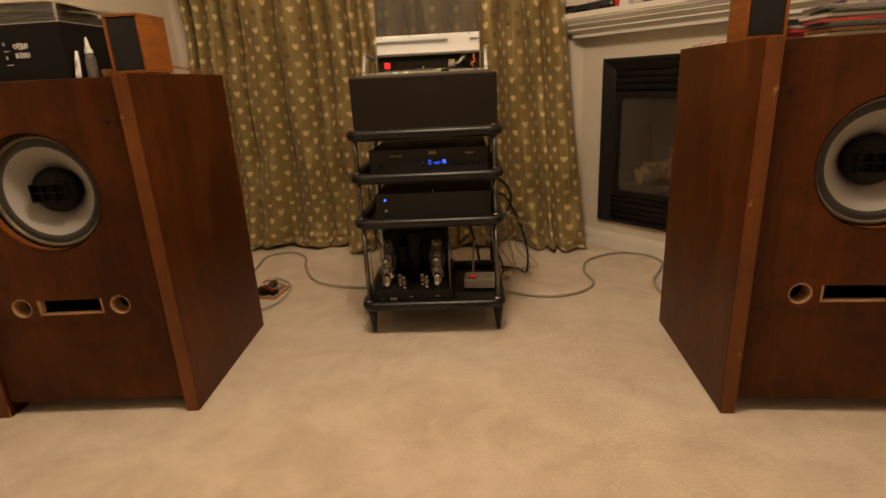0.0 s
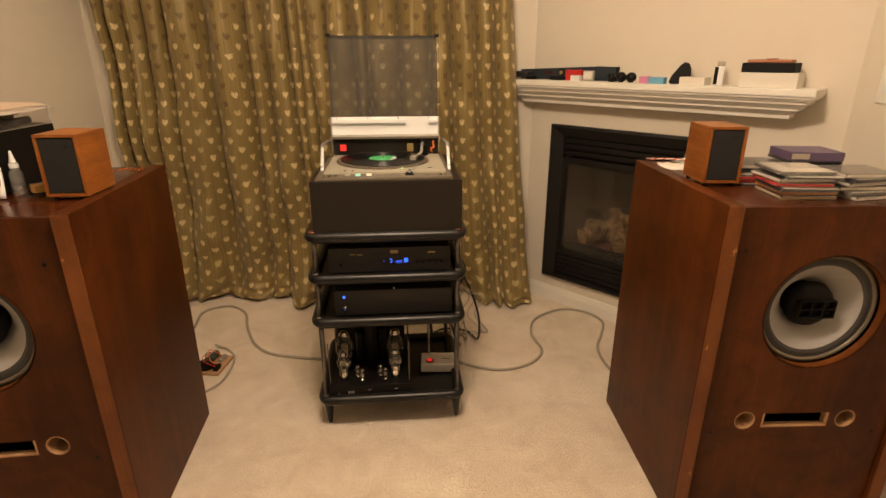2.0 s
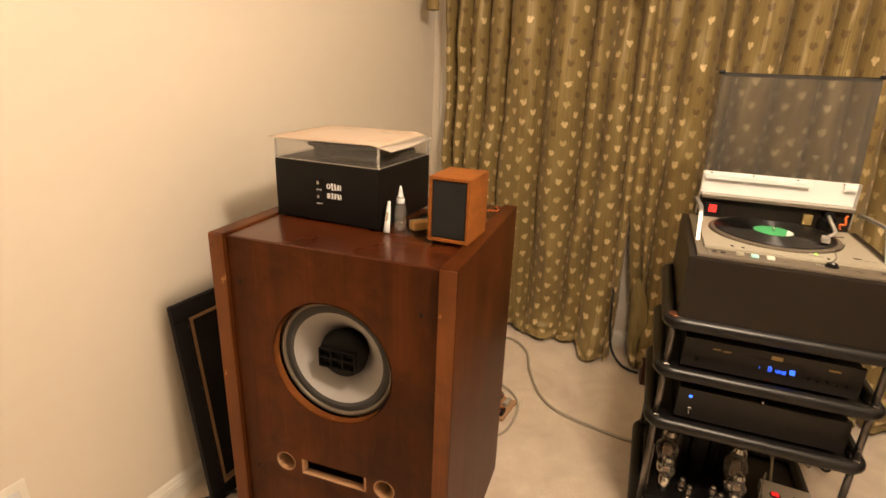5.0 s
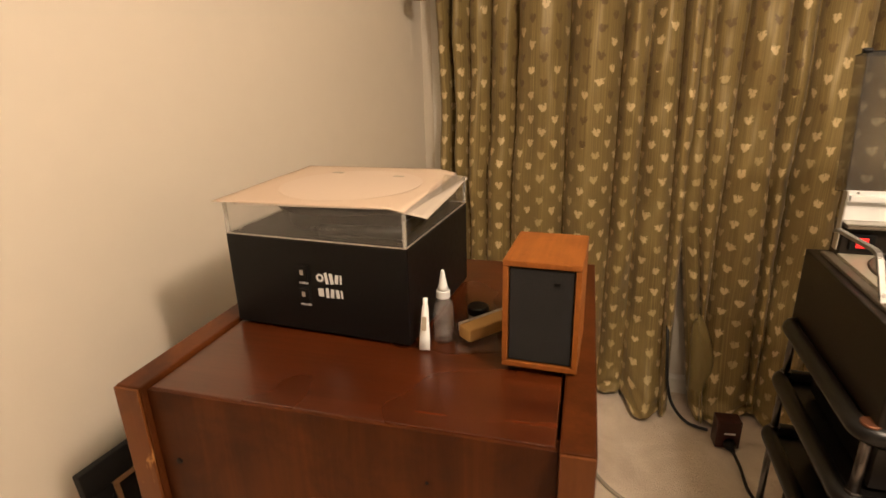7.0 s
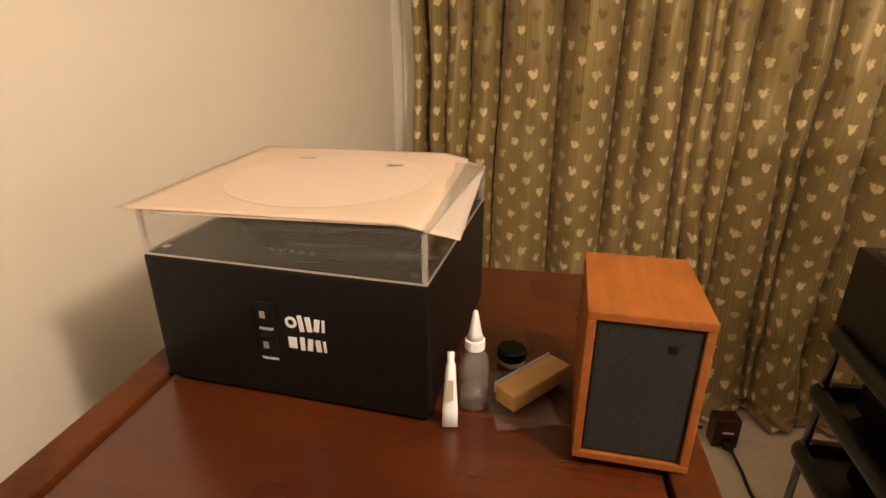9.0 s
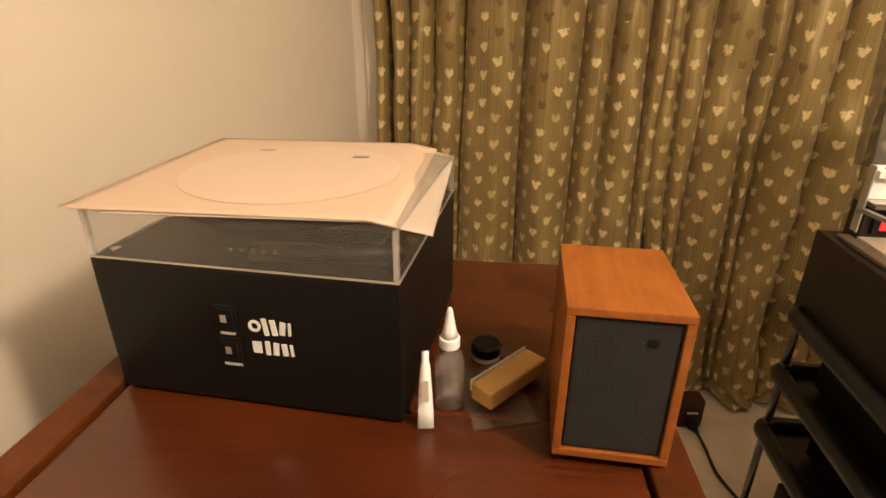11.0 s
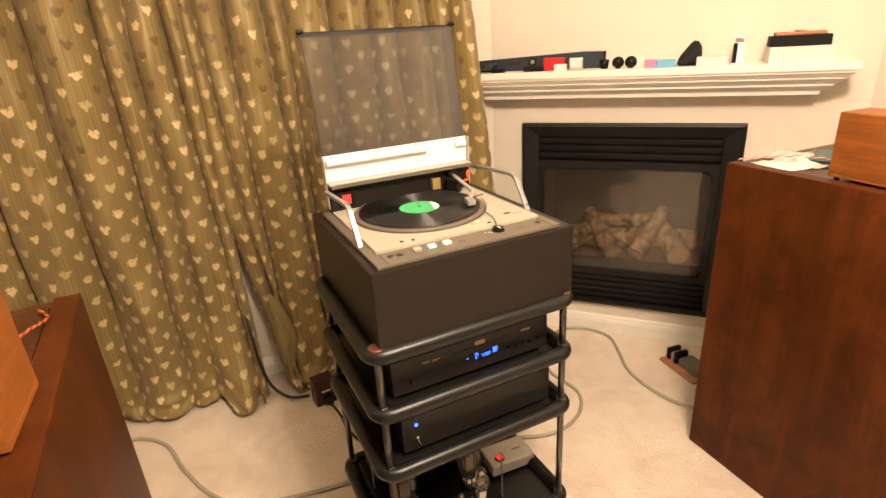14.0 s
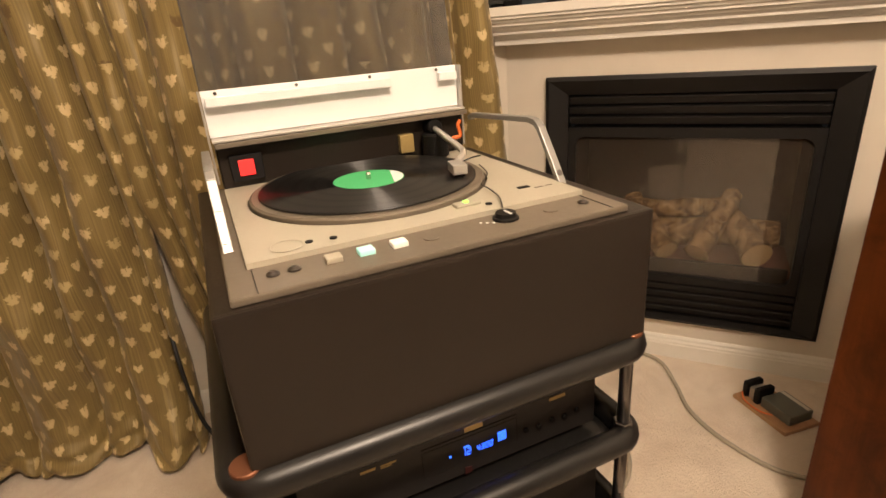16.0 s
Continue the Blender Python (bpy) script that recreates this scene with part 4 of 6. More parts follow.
def cd_player():
    X, Y, w, d, h = 1.340, 1.738, 0.416, 0.33, 0.098
    t = thing("cd_player", "black disc player with a lit blue display", "disc player", X, Y, S3)
    body = part("body", box(0.004, w - 0.004, 0.014, d, 0.011, h - 0.002, 0.002), BLACK, t)
    part("front_panel", box(0, w, 0, 0.0135, 0.011, h, 0.002), PANEL, t, "black front panel")
    feet(t, w, d)
    part("display_window", box(0.150, 0.286, -0.0012, -0.0002, 0.030, 0.070, 0.0006), PANEL, t, "dark display window")
    x = 0.2035
    for k, ch in enumerate("124300"):
        big = k < 2
        bm = bmesh.new()
        digit(bm, ch, x, 0.042, 0.0052 if big else 0.0042, 0.0105 if big else 0.0085, -0.0014)
        part("display_digit", bm, BLUE_GLOW, t, "glowing blue digit")
        x += (0.0076 if big else 0.0063) + (0.0065 if k == 1 else 0)
    for q in ((0.186, 0.189, 0.048, 0.0505), (0.207, 0.215, 0.0550, 0.0568)):
        part("display_mark", box(q[0], q[1], -0.002, -0.0014, q[2], q[3]), BLUE_GLOW, t)
    part("display_grid", box(0.257, 0.269, -0.0018, -0.0014, 0.044, 0.058), BLUE_GLOW, t, "glowing blue track grid")
    for k in range(3):
        part("grid_line", box(0.2598 + k * 0.003, 0.2602 + k * 0.003, -0.0022, -0.00185, 0.044, 0.058), BLACK, t)
        part("grid_line", box(0.257, 0.269, -0.0022, -0.00185, 0.0472 + k * 0.0036, 0.0475 + k * 0.0036), BLACK, t)
    for q in ((0.073, 0.092, 0.074, 0.0775), (0.098, 0.118, 0.074, 0.0765), (0.098, 0.112, 0.0715, 0.0730), (0.338, 0.364, 0.075, 0.080), (0.210, 0.236, 0.077, 0.088)):
        part("printed_mark", box(q[0], q[1], -0.0006, -0.0001, q[2], q[3]), GOLD, t, "small gold printed mark")
    for bx in (0.150, 0.2855):
        part("seam", box(bx, bx + 0.0006, -0.0016, -0.0013, 0.031, 0.069), BLACK_MATT, t)
    part("tray", box(0.150, 0.286, -0.0008, -0.0001, 0.0745, 0.0755), BLACK_MATT, t)
    for i in range(5):
        part("button", cyl(0.0042, 0, 0.004, 14, Matrix.Translation((0.300 + i * 0.021, 0, 0.044 - 0.003 * (i % 2))) @ FACING, 0.0008), BLACK, t)
    part("button", cyl(0.006, 0, 0.004, 16, Matrix.Translation((0.040, 0, 0.040)) @ FACING, 0.001), BLACK, t)
    part("sensor", box(0.207, 0.217, -0.0016, -0.0002, 0.0115, 0.021), BROWN_BOX, t)


cd_player()


def converter():
    X, Y, w, d, h = 1.350, 1.736, 0.413, 0.30, 0.105
    t = thing("audio_converter", "plain black audio box with a blue lamp and a toggle switch", "audio component", X, Y, S2)
    part("body", box(0.004, w - 0.004, 0.0125, d, 0.011, h - 0.002, 0.002), BLACK, t)
    part("front_panel", box(0, w, 0, 0.012, 0.011, h, 0.002), PANEL, t)
    feet(t, w, d)
    part("lamp", cyl(0.0048, 0, 0.003, 16, Matrix.Translation((0.034, 0, 0.082)) @ FACING, 0.001), BLUE_GLOW, t, "glowing blue lamp")
    tg = part("toggle_switch", cyl(0.007, 0, 0.004, 16, Matrix.Translation((0.036, 0, 0.042)) @ FACING, 0.001), CHROME, t, "chrome toggle switch")
    part("lever", tube([(0.036, -0.003, 0.042), (0.037, -0.018, 0.035)], 0.0032, 10), CHROME, tg)
    part("stud", cyl(0.0045, 0, 0.008, 12, Matrix.Translation((0.208, 0.006, h - 0.001)), 0.001), CHROME, t)


converter()


TUBE_PLATE = plain("tube_plate", (0.20, 0.15, 0.11), 0.4, 0.6, 60, 0.2, 0.0)


def vacuum_tube(parent, x, y, z, r, h, b=0.24):
    """A shouldered glass tube on a chrome base."""
    m = Matrix.Translation((x, y, z))
    base = part("vacuum_tube", lathe([(r * 0.62, 0.0), (r * 0.66, 0.004), (r * 0.62, h * (b - 0.01)), (r * 0.56, h * b)], 20, m), CHROME, parent, "shouldered glass vacuum tube on a metal base", smooth=True)
    part("glass", lathe([(r * 0.55, h * b), (r * 0.80, h * (b * 0.7 + 0.19)), (r, h * 0.57), (r * 0.97, h * 0.64), (r * 0.66, h * 0.74), (r * 0.62, h * 0.90), (r * 0.40, h * 0.98), (0, h)], 24, m), GLASS, base, "clear bulb", smooth=True)
    part("plate", box(-r * 0.34, r * 0.34, -r * 0.22, r * 0.22, h * (b + 0.12), h * 0.64, 0.001, m=m), TUBE_PLATE, base)
    part("getter", lathe([(r * 0.58, h * 0.89), (r * 0.38, h * 0.965), (0, h * 0.985)], 20, m), CHROME, base)


def amplifier():
    X, Y, w, d, h = 1.308, 1.702, 0.304, 0.36, 0.058
    t = thing("tube_amplifier", "black tube amplifier with glass tubes on the bottom shelf", "amplifier", X, Y, S1)
    part("chassis", box(0, w, 0, d, 0.008, h, 0.003), BLACK, t)
    feet(t, w, d, 0.008, 0.014)
    for q in ((0.072, 0.078, 0.026, 0.036), (0.081, 0.086, 0.026, 0.036), (0.088, 0.094, 0.026, 0.036), (0.143, 0.156, 0.037, 0.039), (0.240, 0.252, 0.037, 0.039), (0.072, 0.096, 0.0165, 0.0180)):
        part("printed_mark", box(q[0], q[1], -0.0006, -0.0001, q[2], q[3]), SILVER, t, "small pale printed mark")
    for kx in (0.150, 0.232, 0.252):
        part("knob", cyl(0.0065, 0, 0.008, 16, Matrix.Translation((kx, 0, 0.024)) @ FACING, 0.001), BLACK, t)
    part("jack", cyl(0.004, 0, 0.002, 12, Matrix.Translation((0.040, 0, 0.030)) @ FACING), CHROME, t)
    for cx in (0.056, 0.246):
        vacuum_tube(t, cx, 0.112, h, 0.034, 0.168)
        vacuum_tube(t, cx, 0.046, h, 0.025, 0.118, 0.42)
    for cx, cy in ((0.106, 0.052), (0.190, 0.052), (0.208, 0.028), (0.124, 0.026)):
        vacuum_tube(t, cx, cy, h, 0.0115, 0.052)
    for cx, cy, r, hh in ((0.112, 0.19, 0.020, 0.120), (0.152, 0.18, 0.026, 0.160), (0.192, 0.20, 0.018, 0.130)):
        part("capacitor", cyl(r, h, h + hh, 24, Matrix.Translation((cx, cy, 0)), 0.003), BLACK, t, smooth=False)
    part("transformer_cover", box(0.02, w - 0.02, 0.245, d - 0.01, h, h + 0.16, 0.006), BLACK_MATT, t, "black transformer cover")
    for q in (0.008, w - 0.008):
        for yy in (0.02, 0.235):
            part("guard_post", cyl(0.0022, h, h + 0.165, 8, Matrix.Translation((q, yy, 0))), STEEL, t)


amplifier()


def power_supply():
    t = thing("power_supply", "small silver power box with a glowing red switch", "power supply", 1.722, 1.850, S1, -4)
    part("case", box(-0.070, 0.070, -0.005, 0.085, 0.004, 0.042, 0.006, 3), plain("pale_grey_case", (0.74, 0.72, 0.68), 0.4, 0.15, 80, 0.05, 0.03), t)
    part("base", box(-0.068, 0.068, -0.003, 0.083, 0, 0.0035), BLACK_MATT, t)
    sw = part("switch", cyl(0.015, 0.0421, 0.045, 24, Matrix.Translation((-0.034, 0.020, 0)), 0.001), BLACK, t)
    part("rocker", box(-0.044, -0.024, 0.011, 0.029, 0.0451, 0.049, 0.002), RED_GLOW, sw, "glowing red rocker")
    part("mark", box(0.015, 0.045, 0.035, 0.039, 0.0421, 0.0424), DECK_GREY, t)


power_supply()


# ---- fireplace ----
def in_corner_wall(ob):
    ob.matrix_world = FP_M
    return ob


def gas_fireplace():
    t = thing("gas_fireplace", "black gas fireplace with louvres, glass door and ceramic logs", "fireplace")
    in_corner_wall(t)
    W, Z0, Z1, B = 0.866, 0.150, 0.980, 0.080
    # bevelled outer frame, mitred at the corners
    out = [(0, Z0), (W, Z0), (W, Z1), (0, Z1)]
    mid = [(0.012, Z0 + 0.010), (W - 0.012, Z0 + 0.010), (W - 0.012, Z1 - 0.012), (0.012, Z1 - 0.012)]
    inn = [(B - 0.01, Z0 + 0.018), (W - B + 0.01, Z0 + 0.018), (W - B + 0.01, Z1 - 0.058), (B - 0.01, Z1 - 0.058)]
    rows = [(out, -0.002), (out, -0.022), (mid, -0.028), (inn, -0.004), (inn, 0.03)]
    names = ("frame_bottom", "frame_side", "frame_top", "frame_side")
    for k, nm in enumerate(names):
        bm = bmesh.new()
        j = (k + 1) % 4
        ring = [[bm.verts.new((p[i][0], y, p[i][1])) for i in (k, j)] for p, y in rows]
        for a, b in zip(ring, ring[1:]):
            bm.faces.new((a[0], a[1], b[1], b[0]))
        bm.faces.new((ring[0][1], ring[0][0], ring[-1][0], ring[-1][1]))
        bmesh.ops.recalc_face_normals(bm, faces=bm.faces[:])
        part(nm, bm, FIRE_BLACK, t, "bevelled black metal frame")
    x0, x1 = B - 0.008, W - B + 0.008
    for z0, z1, n in ((0.825, 0.920, 3), (0.172, 0.288, 4)):
        step = (z1 - z0) / n
        for k in range(n):
            zz = z0 + step * k
            m = Matrix.Translation((0, 0.004, zz + step / 2)) @ Matrix.Rotation(radians(14), 4, "X")
            part("louvre", box(x0, x1, -0.004, 0.020, -step * 0.42, step * 0.36, 0.003, m=m), FIRE_BLACK, t)
        part("louvre_backing", box(x0, x1, 0.034, 0.038, z0 - 0.004, z1 + 0.004), BLACK_MATT, t)
    # door
    dz0, dz1, r = 0.292, 0.818, 0.030
    dr = bmesh.new()
    gx0, gx1, gz0, gz1 = x0 + 0.024, x1 - 0.024, dz0 + 0.027, dz1 - 0.031
    outer = [(x0, dz0), (x1, dz0), (x1, dz1), (x0, dz1)]
    inner = [(p.x, p.y) for p in rounded(gx0, gx1, gz0, gz1, r, 0)]
    es = []
    for lp in (outer, inner):
        vs = [dr.verts.new((a, -0.006, b)) for a, b in lp]
        es += [dr.edges.new((vs[k], vs[(k + 1) % len(vs)])) for k in range(len(vs))]
    bmesh.ops.triangle_fill(dr, edges=es, use_beauty=True)
    rr = bmesh.ops.extrude_face_region(dr, geom=dr.faces[:])
    bmesh.ops.translate(dr, verts=[e for e in rr["geom"] if isinstance(e, bmesh.types.BMVert)], vec=(0, 0.022, 0))
    bmesh.ops.recalc_face_normals(dr, faces=dr.faces[:])
    door = part("door", dr, FIRE_BLACK, t, "black metal door frame with rounded window")
    part("pane", box(gx0 - 0.006, gx1 + 0.006, 0.006, 0.010, gz0 - 0.006, gz1 + 0.006), FIRE_GLASS, door, "glass pane with the haze of reflections in its tint")
    # firebox
    fb = bmesh.new()
    bx0, bx1, by, bz0, bz1 = x0 + 0.005, x1 - 0.005, 0.34, 0.295, 0.80
    add_box(fb, bx0, bx1, by, by + 0.01, bz0, bz1)
    add_box(fb, bx0 - 0.01, bx0, 0.04, by, bz0, bz1)
    add_box(fb, bx1, bx1 + 0.01, 0.04, by, bz0, bz1)
    add_box(fb, bx0, bx1, 0.04, by, bz1, bz1 + 0.01)
    add_box(fb, bx0, bx1, 0.04, by, bz0 - 0.01, bz0)
    part("firebox", fb, BRICK_BACK, t, "dark firebox lining")
    em = bmesh.new()
    n = 24
    gr = [[em.verts.new((bx0 + (bx1 - bx0) * i / n, 0.05 + (by - 0.055) * k / 8, bz0 + 0.018 + 0.022 * abs(noise.noise(Vector((i * 0.9, k * 0.9, 3)))) + 0.01 * k / 8)) for i in range(n + 1)] for k in range(9)]
    for k in range(8):
        for i in range(n):
            em.faces.new((gr[k][i], gr[k][i + 1], gr[k + 1][i + 1], gr[k + 1][i]))
    part("ember_bed", em, EMBER, t, "rough ember bed", smooth=True)
    part("burner", box(bx0 + 0.02, bx1 - 0.02, 0.045, 0.060, bz0 + 0.002, bz0 + 0.060, 0.004), FIRE_BLACK, t)

    def log(a, b, r0, r1, seed):
        a, b = Vector(a), Vector(b)
        L = (b - a).length
        q = (b - a).to_track_quat("Z", "Y").to_matrix().to_4x4()
        bm = bmesh.new()
        m = Matrix.Translation(a) @ q
        prof, seg = 9, 18
        rings = []
        for k in range(prof):
            f = k / (prof - 1)
            rad = r0 + (r1 - r0) * f
            ring = []
            for s in range(seg):
                an = 2 * math.pi * s / seg
                j = 1 + 0.34 * noise.noise(Vector((math.cos(an) * 1.6, math.sin(an) * 1.6, f * 4 + seed))) + 0.16 * noise.noise(Vector((math.cos(an) * 5, math.sin(an) * 5, f * 9 + seed)))
                ring.append(bm.verts.new(m @ Vector((rad * j * math.cos(an), rad * j * math.sin(an), L * f))))
            rings.append(ring)
        for u, v in zip(rings, rings[1:]):
            for s in range(seg):
                bm.faces.new((u[s], u[(s + 1) % seg], v[(s + 1) % seg], v[s]))
        bmesh.ops.recalc_face_normals(bm, faces=bm.faces[:])
        lg = part("log", bm, BARK, t, "charred ceramic log with pale sawn end", smooth=True)
        e = bmesh.new()
        for f, rad, d in ((0.0, r0, -1), (1.0, r1, 1)):
            c = e.verts.new(m @ Vector((0, 0, L * f + d * 0.003)))
            vs = [e.verts.new(m @ Vector((rad * 0.97 * math.cos(2 * math.pi * s / seg), rad * 0.97 * math.sin(2 * math.pi * s / seg), L * f))) for s in range(seg)]
            for s in range(seg):
                e.faces.new((c, vs[s], vs[(s + 1) % seg]))
        bmesh.ops.recalc_face_normals(e, faces=e.faces[:])
        part("log_end", e, LOG_END, lg, "pale sawn log end")

    zb = bz0 + 0.05
    log((0.13, 0.22, zb + 0.05), (0.75, 0.24, zb + 0.06), 0.050, 0.046, 1)
    log((0.175, 0.075, zb + 0.040), (0.30, 0.29, zb + 0.10), 0.048, 0.036, 2)
    log((0.405, 0.070, zb + 0.032), (0.26, 0.26, zb + 0.16), 0.040, 0.032, 3)
    log((0.500, 0.070, zb + 0.034), (0.60, 0.27, zb + 0.19), 0.042, 0.030, 4)
    log((0.680, 0.075, zb + 0.040), (0.58, 0.30, zb + 0.12), 0.050, 0.036, 5)
    log((0.30, 0.21, zb + 0.14), (0.56, 0.24, zb + 0.15), 0.032, 0.030, 6)
    return t


gas_fireplace()


# ---- mantel shelf ----
M_S0, M_S1, M_TOP = -0.235, 1.145, 1.199


def mantel():
    t = thing("mantel_shelf", "white painted mantel shelf with stepped crown moulding", "mantel")
    in_corner_wall(t)
    part("shelf_board", box(M_S0, M_S1, -0.165, -0.001, M_TOP - 0.026, M_TOP, 0.003), TRIM, t)
    # stepped moulding that returns to the wall at both ends
    prof = [(0.158, -0.0265), (0.158, -0.034), (0.150, -0.038), (0.146, -0.044), (0.138, -0.046), (0.138, -0.054), (0.131, -0.057), (0.124, -0.064), (0.114, -0.070), (0.112, -0.072), (0.112, -0.078), (0.104, -0.082), (0.094, -0.089), (0.082, -0.094), (0.080, -0.096), (0.080, -0.110), (0.0, -0.110)]
    bm = bmesh.new()
    ring = []
    for d, z in prof:
        i = 0.165 - d
        zz = M_TOP + z
        ring.append([bm.verts.new(q) for q in ((M_S0 + i, -0.0012, zz), (M_S0 + i, -max(d, 0.0013), zz), (M_S1 - i, -max(d, 0.0013), zz), (M_S1 - i, -0.0012, zz))])
    for a, b in zip(ring[:-1], ring[1:-1]):
        for k in range(3):
            bm.faces.new((a[k], a[k + 1], b[k + 1], b[k]))
    bm.faces.new(ring[-2])
    bm.faces.new(list(reversed(ring[0])))
    for e in ring[-1]:
        bm.verts.remove(e)
    bmesh.ops.recalc_face_normals(bm, faces=bm.faces[:])
    part("crown_moulding", bm, TRIM, t, "stepped white crown moulding")


mantel()


def on_mantel(name, label, category, s, y=-0.08, rz=0.0, group=""):
    t = thing(name, label, category, group=group)
    t.matrix_world = FP_M @ pose(s, y, M_TOP, 0, 0, rz)
    return t


def level_tool():
    t = on_mantel("spirit_level", "long dark blue spirit level with a red inset", "spirit level", 0.05, -0.03, 1.5)
    bm = prism([(-0.28, 0.0), (0.28, 0.0), (0.28, 0.062), (0.20, 0.064), (-0.28, 0.044)], -0.012, 0.012, Matrix.Rotation(radians(90), 4, "X"))
    part("body", bm, LEVEL_BLUE, t)
    part("end_cap", box(0.2805, 0.288, -0.013, 0.013, 0, 0.063, 0.002), BLACK, t)
    part("end_cap", box(-0.288, -0.2805, -0.013, 0.013, 0, 0.045, 0.002), BLACK, t)
    part("inset", box(-0.10, -0.05, -0.0135, -0.0122, 0.022, 0.040, 0.001), BROWN_BOX, t, "red grip inset")
    v = part("vial", cyl(0.016, 0, 0.004, 20, Matrix.Translation((0.0, -0.0122, 0.034)) @ FACING, 0.001), BLACK, t)
    part("bubble", cyl(0.009, 0.0042, 0.006, 16, Matrix.Translation((0.0, -0.0122, 0.034)) @ FACING), GOLD, v)


level_tool()


def mantel_box(name, label, s0, s1, depth, z1, mat, y=-0.13, rz=0.0, z0=0.0, bevel=0.001):
    t = on_mantel(name, label, "box", (s0 + s1) / 2, y, rz)
    w = (s1 - s0) / 2
    b = part("carton", box(-w, w, 0, depth, z0, z1, bevel), mat, t)
    part("flap", box(-w + 0.002, w - 0.002, -0.0012, -0.0001, z0 + (z1 - z0) * 0.55, z1 - 0.002), mat, t)
    return t


mantel_box("small_box", "red cardboard box behind a white carton on the mantel", 0.108, 0.190, 0.03, 0.048, RED, -0.10)
mantel_box("small_box", "small white carton on the mantel", 0.158, 0.204, 0.03, 0.025, WHITE, -0.135)
mantel_box("small_box", "small pink card box on the mantel", 0.490, 0.530, 0.03, 0.028, PINK_CARD)
mantel_box("small_box", "small pale blue card box on the mantel", 0.531, 0.596, 0.035, 0.026, BLUE_CARD)
mantel_box("flat_box", "low cream box on the mantel", 0.664, 0.762, 0.07, 0.030, CREAM, -0.14)
big = mantel_box("storage_box", "large white card box on the mantel", 0.885, 1.075, 0.10, 0.052, CREAM, -0.135, bevel=0.002)
mantel_box("storage_box", "flat black box resting on a white box", 0.884, 1.058, 0.09, 0.086, BLACK_MATT, -0.130, z0=0.0525, bevel=0.002)
tt = on_mantel("wallet", "worn terracotta leather case lying on a black box", "case", 0.970, -0.125, 0.5)
part("body", box(-0.072, 0.072, 0, 0.075, 0.0865, 0.097, 0.004), TERRACOTTA, tt)
part("strap", box(-0.010, 0.014, -0.001, 0.076, 0.0972, 0.101, 0.002), TERRACOTTA, tt)


def cable_coil():
    t = on_mantel("cable_coil", "coiled black cable on the mantel", "cable", -0.15, -0.10)
    rnd = random.Random(4)
    bm = bmesh.new()
    pts = []
    for k in range(110):
        a = k * 0.42
        pts.append((0.062 * math.cos(a) * (1 + 0.12 * rnd.uniform(-1, 1)), 0.026 * math.sin(a) * (1 + 0.2 * rnd.uniform(-1, 1)), 0.006 + 0.028 * abs(math.sin(k * 0.037 + 0.3)) + 0.004 * rnd.random()))
    add_tube(bm, smooth_path(pts, 2), 0.0032, 6)
    part("wire", bm, CABLE_BLACK, t, smooth=True)
    part("plug", box(0.045, 0.10, -0.022, 0.0, 0.0, 0.018, 0.004), BLACK, t)


cable_coil()
t = on_mantel("small_gauge", "square pale gauge on the mantel", "gauge", 0.240, -0.12, 4)
part("case", box(-0.026, 0.026, 0, 0.02, 0, 0.046, 0.004), SILVER, t)
part("face", box(-0.019, 0.019, -0.0015, -0.0002, 0.012, 0.042, 0.001), CREAM, t)
t = on_mantel("black_pouch", "small black pouch on the mantel", "pouch", 0.070, -0.115, 3)
part("body", box(-0.042, 0.042, 0, 0.04, 0, 0.020, 0.008, 3), BLACK_MATT, t)
t = on_mantel("cup", "small black cup on the mantel", "cup", 0.342, -0.09)
part("body", lathe([(0.011, 0), (0.014, 0.002), (0.019, 0.033), (0.0175, 0.033), (0.012, 0.004), (0, 0.004)], 24), BLACK, t, smooth=True)
for s in (0.394, 0.440):
    t = on_mantel("black_ball", "small black ball on a flat foot on the mantel", "ball", s, -0.10, 0, "two black balls")
    part("ball", lathe([(0.0, 0.002), (0.008, 0.0025), (0.015, 0.006), (0.020, 0.012), (0.0225, 0.020), (0.0215, 0.028), (0.017, 0.036), (0.009, 0.042), (0, 0.0435)], 24), BLACK, t, smooth=True)
    part("foot", cyl(0.010, 0, 0.0022, 20), BLACK_MATT, t)
t = on_mantel("cloth_bag", "slanting black velvet bag on the mantel", "bag", 0.640, -0.075, 8)
bm = prism([(-0.042, 0), (0.036, 0), (0.040, 0.03), (0.036, 0.070), (0.018, 0.088), (0.006, 0.082), (-0.034, 0.030)], -0.018, 0.018, Matrix.Rotation(radians(90), 4, "X"))
bmesh.ops.bevel(bm, geom=bm.edges[:], offset=0.006, segments=3, affect="EDGES")
part("body", bm, CLOTH_BLACK, t, smooth=True)
t = on_mantel("bottle", "slim clear bottle with a black label on the mantel", "bottle", 0.795, -0.08)
part("body", box(-0.017, 0.017, -0.010, 0.010, 0, 0.072, 0.003), WHITE, t)
part("cap", box(-0.013, 0.013, -0.008, 0.008, 0.0725, 0.090, 0.002), CHROME, t, "metal cap")
part("label", box(-0.0175, -0.004, -0.0108, -0.0101, 0.004, 0.070), BLACK, t, "black label")

# wall switch beside the mantel
t = tagged(part("switch_plate", box(0.10, 0.18, -0.006, 0.0, 1.16, 1.28, 0.003), TRIM), "white wall switch plate", kind="structure")
dd = (R_END - W_B).normalized()
t.matrix_world = Matrix.Translation(W_B) @ Matrix.Rotation(math.atan2(dd.y, dd.x), 4, "Z")
part("switch", box(0.125, 0.155, -0.010, -0.0062, 1.19, 1.25, 0.002), WHITE, t)


